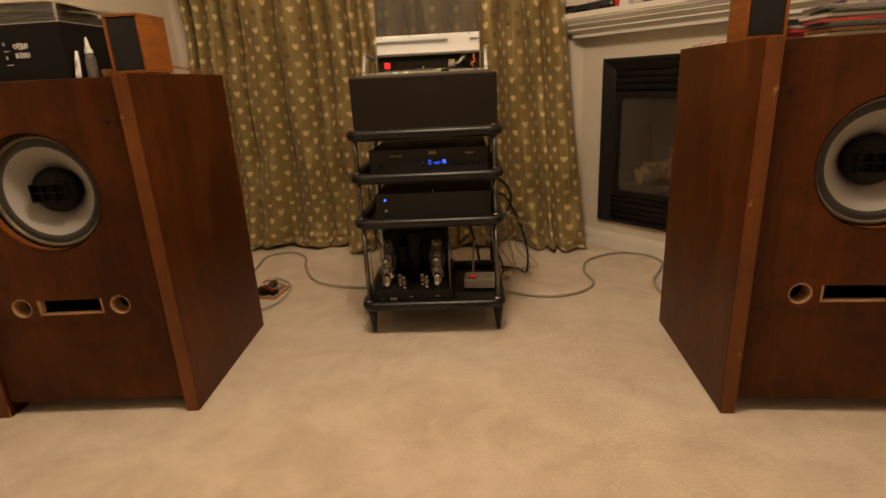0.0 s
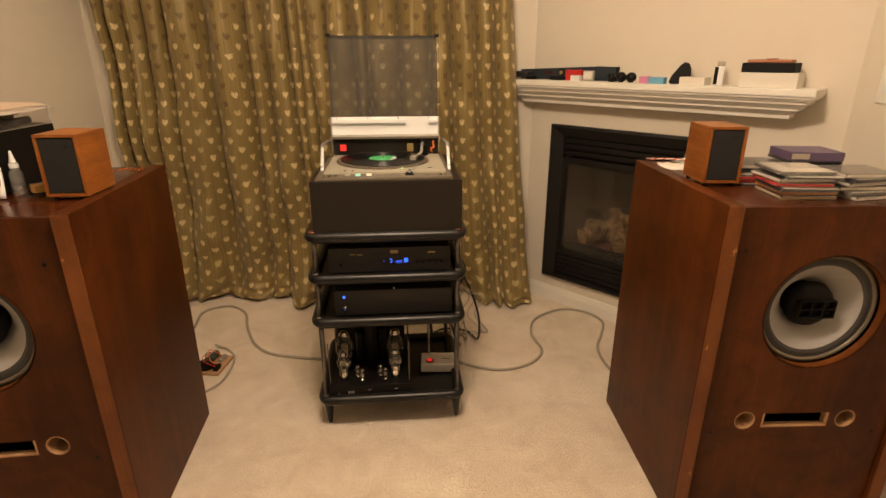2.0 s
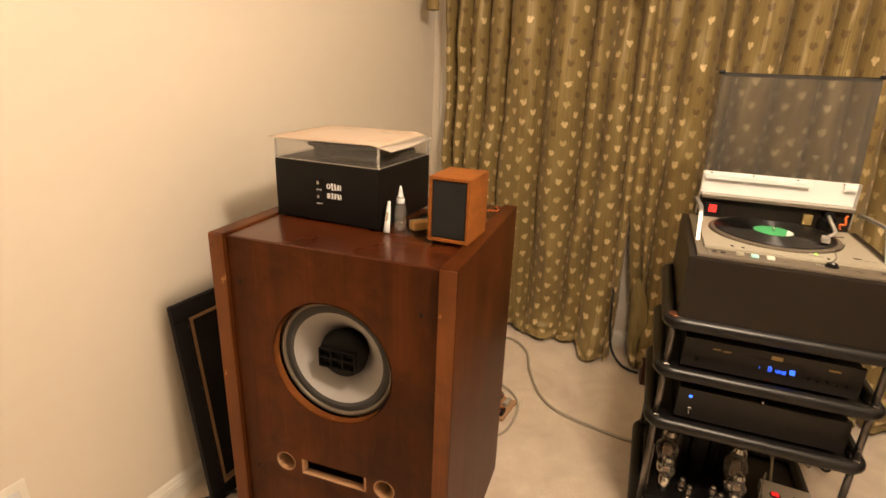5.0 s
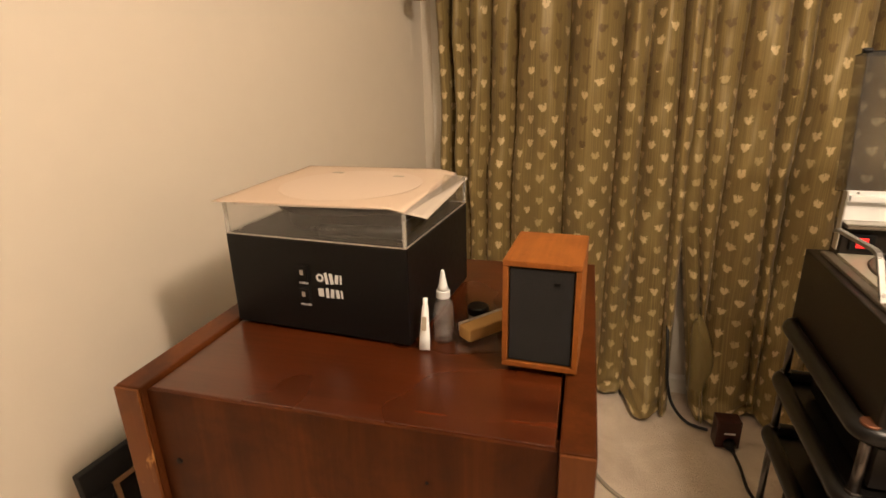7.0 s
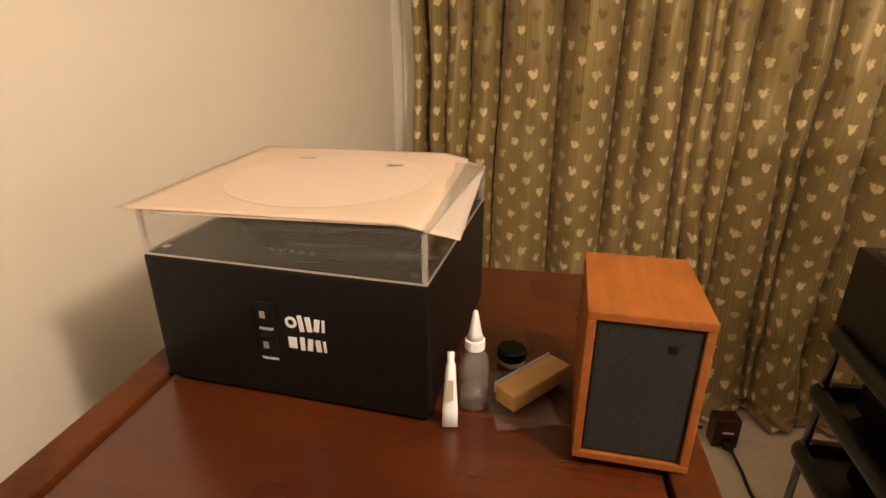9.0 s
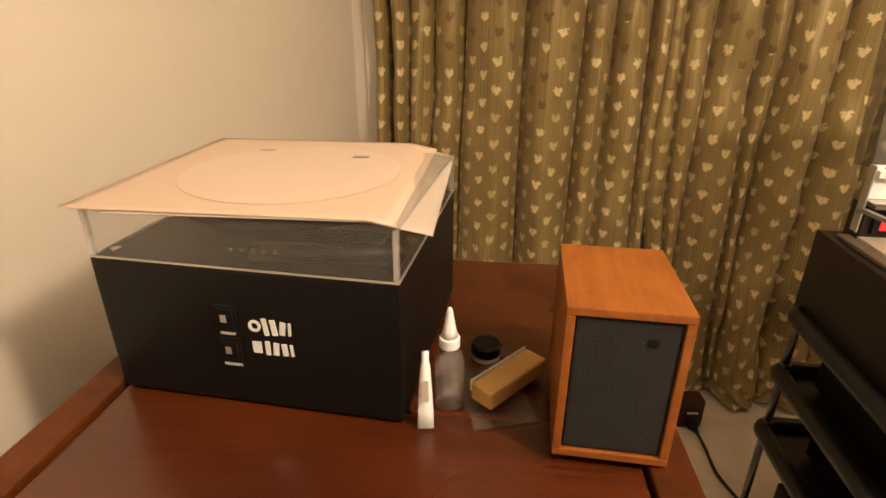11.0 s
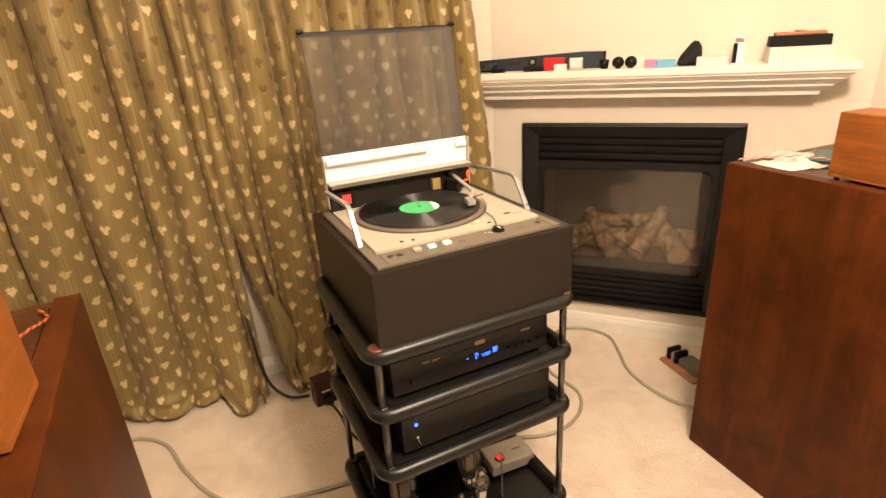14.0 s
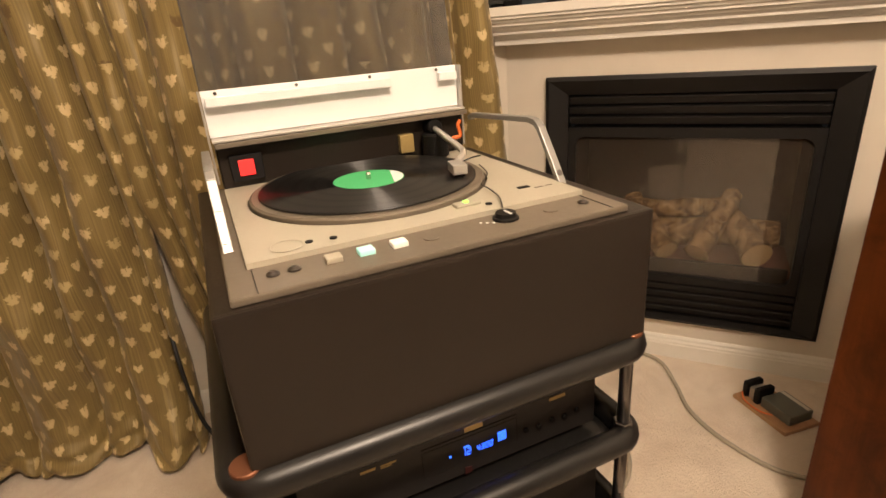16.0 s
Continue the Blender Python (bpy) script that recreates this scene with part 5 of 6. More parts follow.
# ---- record cleaning machine and care things on the loudspeaker ----
def record_cleaner():
    w, d, h = 0.313, 0.287, 0.156
    t = thing("record_cleaner", "black record cleaning machine under a clear cover", "record cleaner", 0.262, 1.430, TOP_Z, -2.6)
    part("case", box(0, w, 0, d, 0.004, h, 0.003), BLACK, t)
    for fx in (0.03, w - 0.03):
        for fy in (0.03, d - 0.03):
            part("foot", cyl(0.012, 0, 0.004, 12, Matrix.Translation((fx, fy, 0))), BLACK_MATT, t)
    for q in ((0.0005, w - 0.0005, 0.0003, 0.0018), (0.0005, w - 0.0005, d - 0.0018, d - 0.0003), (0.0005, 0.0018, 0.002, d - 0.002), (w - 0.0018, w - 0.0005, 0.002, d - 0.002)):
        part("rim", box(q[0], q[1], q[2], q[3], h + 0.0002, h + 0.0020), SILVER, t, "thin bright rim")
    part("platter", cyl(0.118, h + 0.0025, h + 0.032, 56, Matrix.Translation((w / 2 + 0.005, d / 2 + 0.005, 0)), 0.003), BLACK_MATT, t, "dark round platter")
    part("disc", cyl(0.134, h + 0.033, h + 0.0355, 64, Matrix.Translation((w / 2 + 0.005, d / 2 + 0.005, 0)), 0.001), BLACK, t, "black disc")
    part("suction_arm", tube([(0.165, 0.018, h + 0.012), (0.290, 0.030, h + 0.014), (0.292, 0.22, h + 0.016)], 0.010, 12), BLACK, t, smooth=True)
    for k in range(5):
        part("brush_pad", cyl(0.0016, 0, 0.004, 8, Matrix.Translation((0.150 + k * 0.011, 0.010, h + 0.018)) @ FACING), STEEL, t)
    # clear cover of five sheets
    c = 0.051
    cover = part("cover_sheet", box(0.002, w - 0.002, 0.002, d - 0.002, h + c - 0.0025, h + c), ACRYLIC, t, "clear acrylic cover")
    z0, z1 = h + 0.0025, h + c - 0.0027
    for q in ((0.002, w - 0.002, 0.002, 0.0045), (0.002, w - 0.002, d - 0.0045, d - 0.002), (0.002, 0.0045, 0.0047, d - 0.0047), (w - 0.0045, w - 0.002, 0.0047, d - 0.0047)):
        part("cover_sheet", box(q[0], q[1], q[2], q[3], z0, z1), ACRYLIC, t)
    for ex, ey in ((0.0035, 0.0035), (w - 0.0035, 0.0035), (w - 0.0035, d - 0.0035), (0.0035, d - 0.0035)):
        part("cover_edge", box(ex - 0.0024, ex + 0.0024, ey - 0.0024, ey + 0.0024, z0, z1 + 0.001), clear("polished_edge", (0.75, 0.73, 0.68), 0.12, 0.32), t)
    for sx in (0.018, w - 0.018):
        part("screw", cyl(0.005, h + 0.0023, h + 0.005, 12, Matrix.Translation((sx, 0.016, 0))), CHROME, t)
    # rockers and the white emblem
    for z, nm in ((0.103, "motor"), (0.067, "vacuum")):
        s = part("switch_frame", box(0.126, 0.149, -0.0016, -0.0002, z - 0.012, z + 0.015, 0.0006), BLACK_MATT, t)
        part("rocker", box(0.129, 0.146, -0.0042, -0.0017, z - 0.008, z + 0.012, 0.001), BLACK, s)
        part("mark", box(0.134, 0.140, -0.0047, -0.0043, z - 0.002, z + 0.006), SILVER, s)
        words("lettering", nm, 0.0065, WHITE, t, Matrix.Translation((0.1375, -0.0006, z - 0.0162)) @ FACING, "small white printed word")
    rnd = random.Random(8)
    for row, zc in enumerate((0.098, 0.074)):
        x = 0.160
        for k in range(5):
            ww = (0.013, 0.007, 0.008, 0.008, 0.004)[k]
            hh = 0.016 + 0.003 * rnd.uniform(-1, 1) if k else 0.013
            m = Matrix.Translation((x + ww / 2, 0, zc)) @ Matrix.Rotation(radians(rnd.uniform(-9, 9)), 4, "Y")
            if k == 0 and row == 0:
                part("emblem", lathe([(0.0066, 0.0), (0.0066, 0.0006), (0.0034, 0.0006), (0.0034, 0.0)], 20, m @ FACING, cap=False), WHITE, t, "white emblem shape")
            else:
                part("emblem", box(-ww * 0.36, ww * 0.36, -0.0007, -0.0001, -hh / 2, hh / 2, 0.0006, m=m), WHITE, t, "white emblem shape")
            x += ww + 0.0012
    return t


record_cleaner()


SLEEVE_WHITE = plain("inner_sleeve_paper", (0.43, 0.37, 0.31), 0.8, 0, 20, 0.05, 0.05)
PAPER_PALE = plain("sleeve_paper_pale", (0.565, 0.455, 0.36), 0.7, 0, 20, 0.03, 0.05)


def paper_sleeve():
    """A square record sleeve lying askew on the cover, one corner hanging down."""
    t = thing("record_sleeve", "peach paper record sleeve lying on the clear cover, corner drooping", "record sleeve", 0.262, 1.430, TOP_Z + 0.156 + 0.053, -2.6)
    for nm, mat, rot, dz, lab in (("sleeve", PAPER, 4.5, 0.0, ""), ("inner_sleeve", SLEEVE_WHITE, 6.0, -0.0016, "white inner sleeve edge")):
        bm = bmesh.new()
        n = 26
        a = 0.157 if nm == "sleeve" else 0.152
        cx, cy = (0.138, 0.156) if nm == "sleeve" else (0.172, 0.152)
        R = Matrix.Rotation(radians(rot), 4, "Z")
        vs = []
        for k in range(n + 1):
            row = []
            for i in range(n + 1):
                p = R @ Vector((a * (2 * i / n - 1), a * (2 * k / n - 1), 0))
                x, y = cx + p.x, cy + p.y
                over = max(0, x - 0.285 + 0.12 * y)
                z = 0.0022 + dz + 0.004 * noise.noise(Vector((x * 9, y * 9, 2))) * min(1, over * 40 + 0.12)
                z -= 0.16 * over + 0.9 * over * over
                row.append(bm.verts.new((x, y, z)))
            vs.append(row)
        for k in range(n):
            for i in range(n):
                bm.faces.new((vs[k][i], vs[k][i + 1], vs[k + 1][i + 1], vs[k + 1][i]))
        ob = part(nm, bm, mat, t, lab, smooth=True)
        md = ob.modifiers.new("thickness", "SOLIDIFY")
        md.thickness = 0.0007
    part("disc_imprint", cyl(0.122, 0.0030, 0.0034, 56, Matrix.Translation((0.150, 0.150, -0.0003)), 0.0003), PAPER_PALE, t, "pale round of the disc inside")
    for q in ((0.075, 0.235), (0.205, 0.225)):
        part("mark", box(q[0] - 0.010, q[0] + 0.010, q[1] - 0.005, q[1] + 0.005, 0.0040, 0.0044), CABLE, t, "small printed mark")


paper_sleeve()


def squeeze_bottle():
    k = Matrix.Diagonal((0.84, 0.84, 0.90, 1))
    t = thing("squeeze_bottle", "clear squeeze bottle with a white pointed nozzle", "bottle", 0.614, 1.456, TOP_Z)
    part("body", lathe([(0.0, 0.0), (0.015, 0.0), (0.0185, 0.003), (0.0185, 0.058), (0.016, 0.070), (0.011, 0.076), (0.011, 0.080)], 28, cap=False), clear("bottle_plastic", (0.95, 0.93, 0.90), 0.04, 0.10), t, "clear plastic body", smooth=True)
    part("liquid", lathe([(0.0, 0.001), (0.0172, 0.003), (0.0172, 0.030), (0.0, 0.030)], 24), clear("liquid", (0.92, 0.9, 0.84), 0.05, 0.02), t, smooth=True)
    part("collar", cyl(0.0125, 0.079, 0.092, 24, None, 0.001), WHITE, t, "white screw collar")
    part("nozzle", lathe([(0.0105, 0.0925), (0.008, 0.100), (0.0035, 0.124), (0.0022, 0.1275), (0, 0.128)], 20), WHITE, t, "white pointed nozzle", smooth=True)
    t.matrix_world = t.matrix_world @ k


squeeze_bottle()


def paste_tube():
    t = thing("white_tube", "white plastic tube leaning on the record cleaner", "tube", 0.597, 1.412, TOP_Z, 10)
    m = Matrix.Translation((0, 0, 0)) @ Matrix.Rotation(radians(-20), 4, "X")
    bm = bmesh.new()
    secs = [(0.0, 0.013, 0.0022), (0.02, 0.0125, 0.005), (0.05, 0.0095, 0.008), (0.068, 0.008, 0.008), (0.072, 0.006, 0.006), (0.083, 0.006, 0.006)]
    rings = [[bm.verts.new(m @ Vector((a * math.cos(q), b * math.sin(q), 0.003 + z))) for q in (2 * math.pi * k / 18 for k in range(18))] for z, a, b in secs]
    for a, b in zip(rings, rings[1:]):
        for k in range(18):
            bm.faces.new((a[k], a[(k + 1) % 18], b[(k + 1) % 18], b[k]))
    bm.faces.new(list(reversed(rings[0])))
    bm.faces.new(rings[-1])
    bmesh.ops.recalc_face_normals(bm, faces=bm.faces[:])
    part("body", bm, WHITE, t, smooth=True)
    part("mark", box(-0.005, 0.005, -0.0092, -0.0085, 0.034, 0.056, m=m), CABLE, t)
    t.matrix_world = t.matrix_world @ Matrix.Diagonal((0.62, 0.8, 0.95, 1))


paste_tube()


def record_brush():
    t = thing("record_brush", "light wooden record brush with pale bristles", "brush", 0.676, 1.486, TOP_Z + 0.003, 52)
    part("handle", box(-0.046, 0.046, -0.014, 0.014, 0.004, 0.024, 0.003), PINE, t)
    n = 22
    bm = bmesh.new()
    for k in range(n):
        x = -0.043 + 0.086 * k / (n - 1)
        add_box(bm, x - 0.0008, x + 0.0008, 0.0142, 0.017, 0.012, 0.0255)
    part("bristles", bm, CREAM, t, "pale bristles")


record_brush()
t = thing("plastic_pouch", "clear plastic pouch under the wooden brush", "pouch", 0.660, 1.474, TOP_Z, 20)
bm = bmesh.new()
n = 14
vs = [[bm.verts.new((-0.034 + 0.068 * i / n, -0.048 + 0.10 * k / n, 0.0016 + 0.004 * abs(noise.noise(Vector((i * 0.5, k * 0.5, 7)))))) for i in range(n + 1)] for k in range(n + 1)]
for k in range(n):
    for i in range(n):
        bm.faces.new((vs[k][i], vs[k][i + 1], vs[k + 1][i + 1], vs[k + 1][i]))
part("film", bm, PLASTIC_BAG, t, smooth=True)
t = thing("pot", "small pot with a black lid", "pot", 0.647, 1.545, TOP_Z)
part("body", cyl(0.0165, 0.0, 0.006, 28, None, 0.001), CABLE, t)
part("lid", cyl(0.0178, 0.0065, 0.021, 28, None, 0.002), BLACK, t, "black screw lid")


def wire_on_top(name, label, pts, r, mat, x=0, y=0, z=0):
    t = thing(name, label, "wire", x, y, z)
    part("strand", tube(smooth_path(pts, 6), r, 6), mat, t, smooth=True)
    return t


def twisted(name, label, pts, r, mats):
    """Two strands wound round each other."""
    t = thing(name, label, "wire")
    base = smooth_path(pts, 14)
    for s, mat in enumerate(mats):
        out = []
        for k, p in enumerate(base):
            d = (base[min(k + 1, len(base) - 1)] - base[max(k - 1, 0)]).normalized()
            side = d.cross(Vector((0, 0, 1))).normalized()
            a = k * 0.9 + s * math.pi
            out.append(p + r * (math.cos(a) * side + math.sin(a) * Vector((0, 0, 1))))
        part("strand", tube(out, r * 0.95, 6), mat, t, smooth=True)
    return t


Z = TOP_Z + 0.005
twisted("speaker_wire", "orange and white twisted wire behind the small loudspeaker", [(0.765, 1.522, TOP_Z + 0.05), (0.775, 1.60, TOP_Z + 0.032), (0.785, 1.66, TOP_Z + 0.026), (0.790, 1.70, TOP_Z + 0.016), (0.79, 1.75, Z), (0.77, 1.79, Z)], 0.0015, (ORANGE, COPPER))
twisted("speaker_wire", "red and white twisted wire across the papers", [(2.47, 1.525, TOP_Z + 0.04), (2.52, 1.60, TOP_Z + 0.028), (2.50, 1.68, TOP_Z + 0.022), (2.45, 1.72, TOP_Z + 0.018), (2.425, 1.755, TOP_Z + 0.012), (2.46, 1.77, Z)], 0.0015, (RED, CREAM))


# ---- disc cases ----
CASE_ART = [("white_card", (0.58, 0.53, 0.46)), ("red_card", (0.62, 0.035, 0.03)), ("black_card", (0.03, 0.03, 0.035)), ("orange_card", (0.62, 0.27, 0.06)), ("green_card", (0.13, 0.17, 0.10)), ("tan_card", (0.45, 0.34, 0.2)), ("grey_card", (0.17, 0.155, 0.14)), ("teal_card", (0.07, 0.17, 0.18))]
CASE_ART = [plain(n, c, 0.45, 0, 60, 0.1, 0.0) for n, c in CASE_ART]


def disc_case(x, y, z, rz, art, h=0.0102, w=0.142, d=0.125):
    t = thing("disc_case", "clear plastic disc case with printed inlay, in a stack", "disc case", x, y, z, rz, "stacked disc cases")
    part("cover", box(-w / 2, w / 2, -d / 2, d / 2, 0, h, 0.0008), CASE, t, "clear plastic case")
    part("tray", box(-w / 2 + 0.006, w / 2 - 0.002, -d / 2 + 0.003, d / 2 - 0.003, 0.0028, h - 0.0034, 0.0006), CASE_ART[2 if art in (0, 5) else art], t, "moulded disc tray")
    part("booklet", box(-w / 2 + 0.012, w / 2 - 0.002, -d / 2 + 0.002, d / 2 - 0.002, h - 0.0026, h - 0.0014), CASE_ART[(6, 0, 0, 0, 6, 0, 0, 5)[art]], t, "printed booklet")
    part("back_card", box(-w / 2 + 0.002, w / 2 - 0.002, -d / 2 + 0.002, d / 2 - 0.002, 0.0012, 0.0020), CASE_ART[0], t)
    sp = part("spine", box(-w / 2 + 0.0008, -w / 2 + 0.0014, -d / 2 + 0.003, d / 2 - 0.003, 0.0016, h - 0.0016), CASE_ART[art], t, "printed spine strip")
    part("spine", box(-w / 2 + 0.003, w / 2 - 0.003, -d / 2 + 0.0008, -d / 2 + 0.0014, 0.0010, h - 0.0022), CASE_ART[art], t, "printed spine strip")
    part("print", box(-w / 2 + 0.0003, -w / 2 + 0.0006, -d / 2 + 0.020, d / 2 - 0.050, h * 0.40, h * 0.62), CASE_ART[2 if art in (1, 2, 6) else 0], sp, "printed bar")
    return t


rnd = random.Random(21)
for bx, by, n, rot, arts in ((2.606, 1.292, 7, -6, (5, 3, 2, 1, 0, 2, 6)), (2.762, 1.285, 6, 2, (0, 6, 0, 0, 2, 0)), (2.585, 1.445, 6, -12, (2, 1, 1, 0, 7, 0)), (2.735, 1.435, 7, -4, (2, 6, 0, 2, 6, 0, 2))):
    z = TOP_Z + 0.0004
    for k in range(n):
        h = 0.0102 if rnd.random() < 0.8 else 0.0072
        disc_case(bx + rnd.uniform(-0.010, 0.010), by + rnd.uniform(-0.009, 0.009), z, rot + rnd.uniform(-8, 8), arts[k], h)
        z += h + 0.0004
    Z_SET = z
t = thing("box_set", "thick purple disc box set on a stack", "box set", 2.728, 1.43, Z_SET, -10)
part("slipcase", box(-0.070, 0.070, -0.058, 0.058, 0, 0.024, 0.0015), BOXPURPLE, t)
part("spine_print", box(-0.066, -0.02, -0.0586, -0.0581, 0.005, 0.020), CABLE, t, "pale printed bars")
t = thing("disc_case", "clear plastic disc case with teal inlay", "disc case", 2.66, 1.62, TOP_Z, 20)
part("cover", box(-0.071, 0.071, -0.062, 0.062, 0.0, 0.0102, 0.001), CASE, t)
part("booklet", box(-0.060, 0.069, -0.060, 0.060, 0.002, 0.0085), CASE_ART[7], t, "teal booklet")


def crumpled(name, label, category, x, y, z, rz, w, d, lift, mat, seed):
    t = thing(name, label, category, x, y, z, rz)
    bm = bmesh.new()
    n = 18
    vs = [[bm.verts.new((w * (i / n - 0.5), d * (k / n - 0.5), 0.001 + lift * (0.5 + noise.noise(Vector((i * 0.33, k * 0.33, seed)))) ** 2 + 0.15 * lift * abs(noise.noise(Vector((i, k, seed)))))) for i in range(n + 1)] for k in range(n + 1)]
    for k in range(n):
        for i in range(n):
            bm.faces.new((vs[k][i], vs[k][i + 1], vs[k + 1][i + 1], vs[k + 1][i]))
    ob = part("sheet", bm, mat, t)
    md = ob.modifiers.new("thickness", "SOLIDIFY")
    md.thickness = 0.0005
    return t


crumpled("paper_sheet", "loose white paper under the wire", "paper", 2.500, 1.66, TOP_Z, -18, 0.14, 0.12, 0.006, CREAM, 3)
crumpled("paper_sheet", "loose printed paper beside the small loudspeaker", "paper", 2.60, 1.72, TOP_Z, 14, 0.12, 0.10, 0.005, CASE_ART[0], 6)
crumpled("plastic_bag", "crumpled clear plastic bag on the papers", "bag", 2.545, 1.695, TOP_Z + 0.006, 5, 0.10, 0.09, 0.018, PLASTIC_BAG, 11)


# ---- things on the floor ----
def grille_frame():
    """A spare grille frame leaning on the wall, its back to the room."""
    t = thing("grille_frame", "black cloth loudspeaker grille frame leaning against the wall", "grille frame")
    wdir = math.degrees(math.atan2(ay.y, ay.x))
    t.matrix_world = pose(0.044, 1.295, 0.0, 0, 0, wdir) @ pose(0, 0, 0, -6.5, 0, 0)
    w, h, b, d = 0.56, 0.690, 0.052, 0.018
    # local x runs along the wall, local -y faces the room, after a half turn
    for q in ((0, w, 0, b), (0, w, h - b, h), (0, b, b + 0.0005, h - b - 0.0005), (w - b, w, b + 0.0005, h - b - 0.0005)):
        part("rail", box(q[0], q[1], 0, d, q[2], q[3], 0.003), CLOTH_BLACK, t, "rail wrapped in black cloth")
    rnd = random.Random(5)
    for q in ((b, w - b, b, b + 0.010), (b, w - b, h - b - 0.010, h - b), (b, b + 0.010, b + 0.0105, h - b - 0.0105), (w - b - 0.010, w - b, b + 0.0105, h - b - 0.0105)):
        part("wood_edge", box(q[0] + 0.0004, q[1] - 0.0004, -0.0015, d - 0.004, q[2] + 0.0004, q[3] - 0.0004), RAW_PLY, t, "bare wood inner edge")
    part("cloth", box(b + 0.0106, w - b - 0.0106, d - 0.004, d - 0.001, b + 0.0106, h - b - 0.0106), CLOTH_BLACK, t, "stretched black cloth")
    for k in range(9):
        part("staple", box(-0.004, 0.004, -0.0012, -0.0002, 0, 0.001, m=Matrix.Translation((b - 0.008, 0, 0.07 + k * 0.068)) @ Matrix.Rotation(radians(rnd.uniform(40, 130)), 4, "Y")), STEEL, t)
    return t


grille_frame()


def floor_cable(name, label, pts, r, mat, steps=10):
    t = thing(name, label, "cable")
    part("sheath", tube(smooth_path(pts, steps), r, 8), mat, t, smooth=True)
    return t


c = 0.0065
floor_cable("speaker_cable", "grey-beige speaker cable curving over the carpet to the rack", [(0.62, 1.90, c), (0.54, 2.20, c), (0.530, 2.52, c), (0.520, 2.72, c), (0.635, 2.785, c), (0.745, 2.69, c), (0.800, 2.52, c), (0.880, 2.345, c), (0.985, 2.245, c), (1.17, 2.190, c), (1.30, 2.175, c), (1.40, 2.20, 0.02)], c, CABLE)
floor_cable("speaker_cable", "grey-beige speaker cable curving over the carpet to the fireplace side", [(1.66, 2.20, 0.02), (1.80, 2.125, c), (1.93, 2.045, c), (2.04, 2.022, c), (2.16, 2.065, c), (2.235, 2.165, c), (2.225, 2.32, c), (2.268, 2.46, c), (2.365, 2.545, c), (2.478, 2.582, c), (2.580, 2.530, c), (2.625, 2.42, c), (2.570, 2.29, c), (2.510, 2.18, c), (2.490, 2.05, c), (2.515, 1.90, c), (2.60, 1.80, c)], c, CABLE)
floor_cable("speaker_cable", "thin beige cable beside the crossover board", [(0.70, 2.33, 0.02), (0.76, 2.31, c), (0.808, 2.24, c), (0.822, 2.14, c), (0.808, 2.03, c), (0.75, 1.95, c), (0.66, 1.86, c)], 0.005, CABLE)
floor_cable("power_cable", "thin black cables on the carpet by the leaning frame", [(-0.06, 1.10, 0.005), (-0.05, 1.22, 0.005), (-0.02, 1.29, 0.005), (0.07, 1.375, 0.005), (0.15, 1.36, 0.005), (0.17, 1.50, 0.005)], 0.0042, CABLE_BLACK)
floor_cable("power_cable", "thin black cable loop on the carpet by the leaning frame", [(-0.03, 1.05, 0.012), (0.02, 1.22, 0.012), (0.10, 1.28, 0.012), (0.150, 1.31, 0.012), (0.13, 1.38, 0.012), (0.05, 1.35, 0.013), (0.0, 1.27, 0.013), (-0.03, 1.16, 0.012)], 0.0042, CABLE_BLACK)


def crossover(label, x, y, rz, board):
    t = thing("crossover_board", label, "crossover", x, y, 0, rz, "crossover boards")
    part("board", box(-0.075, 0.075, -0.060, 0.060, 0.001, 0.012, 0.001), board, t, "bare wooden board")
    coil = part("coil", lathe([(0.016, 0.014), (0.030, 0.014), (0.030, 0.042), (0.016, 0.042), (0.016, 0.014)], 28, Matrix.Translation((-0.035, 0.010, 0)), cap=False), BLACK, t, "black wound coil")
    part("core", cyl(0.0155, 0.0125, 0.048, 16, Matrix.Translation((-0.035, 0.010, 0))), STEEL, coil)
    part("capacitor", cyl(0.016, -0.03, 0.03, 20, Matrix.Translation((0.035, 0.012, 0.0285)) @ Matrix.Rotation(radians(90), 4, "Y"), 0.002), PHENOLIC, t, "dark green capacitor")
    part("capacitor", cyl(0.011, -0.025, 0.025, 18, Matrix.Translation((0.030, -0.032, 0.0235)) @ Matrix.Rotation(radians(90), 4, "Y"), 0.002), SILVER, t)
    part("terminal_block", box(-0.060, -0.020, -0.050, -0.030, 0.0125, 0.030, 0.002), BLACK, t)
    for k, mat in enumerate((RED, CABLE_BLACK, ORANGE)):
        part("wire", tube(smooth_path([(-0.05 + 0.012 * k, -0.04, 0.03), (-0.07 + 0.02 * k, -0.01, 0.062 - 0.008 * k), (-0.02 + 0.03 * k, 0.03, 0.058), (0.035, 0.012 - 0.02 * k, 0.046 - 0.010 * (k > 1))], 6), 0.0020, 6), mat, t, smooth=True)
    return t


crossover("wooden crossover board with coil and red wires on the carpet", 0.735, 2.175, 80, RAW_PLY)


BLOCK_GREY = plain("block_capacitor_grey", (0.15, 0.155, 0.13), 0.5, 0, 60, 0.15, 0.0)


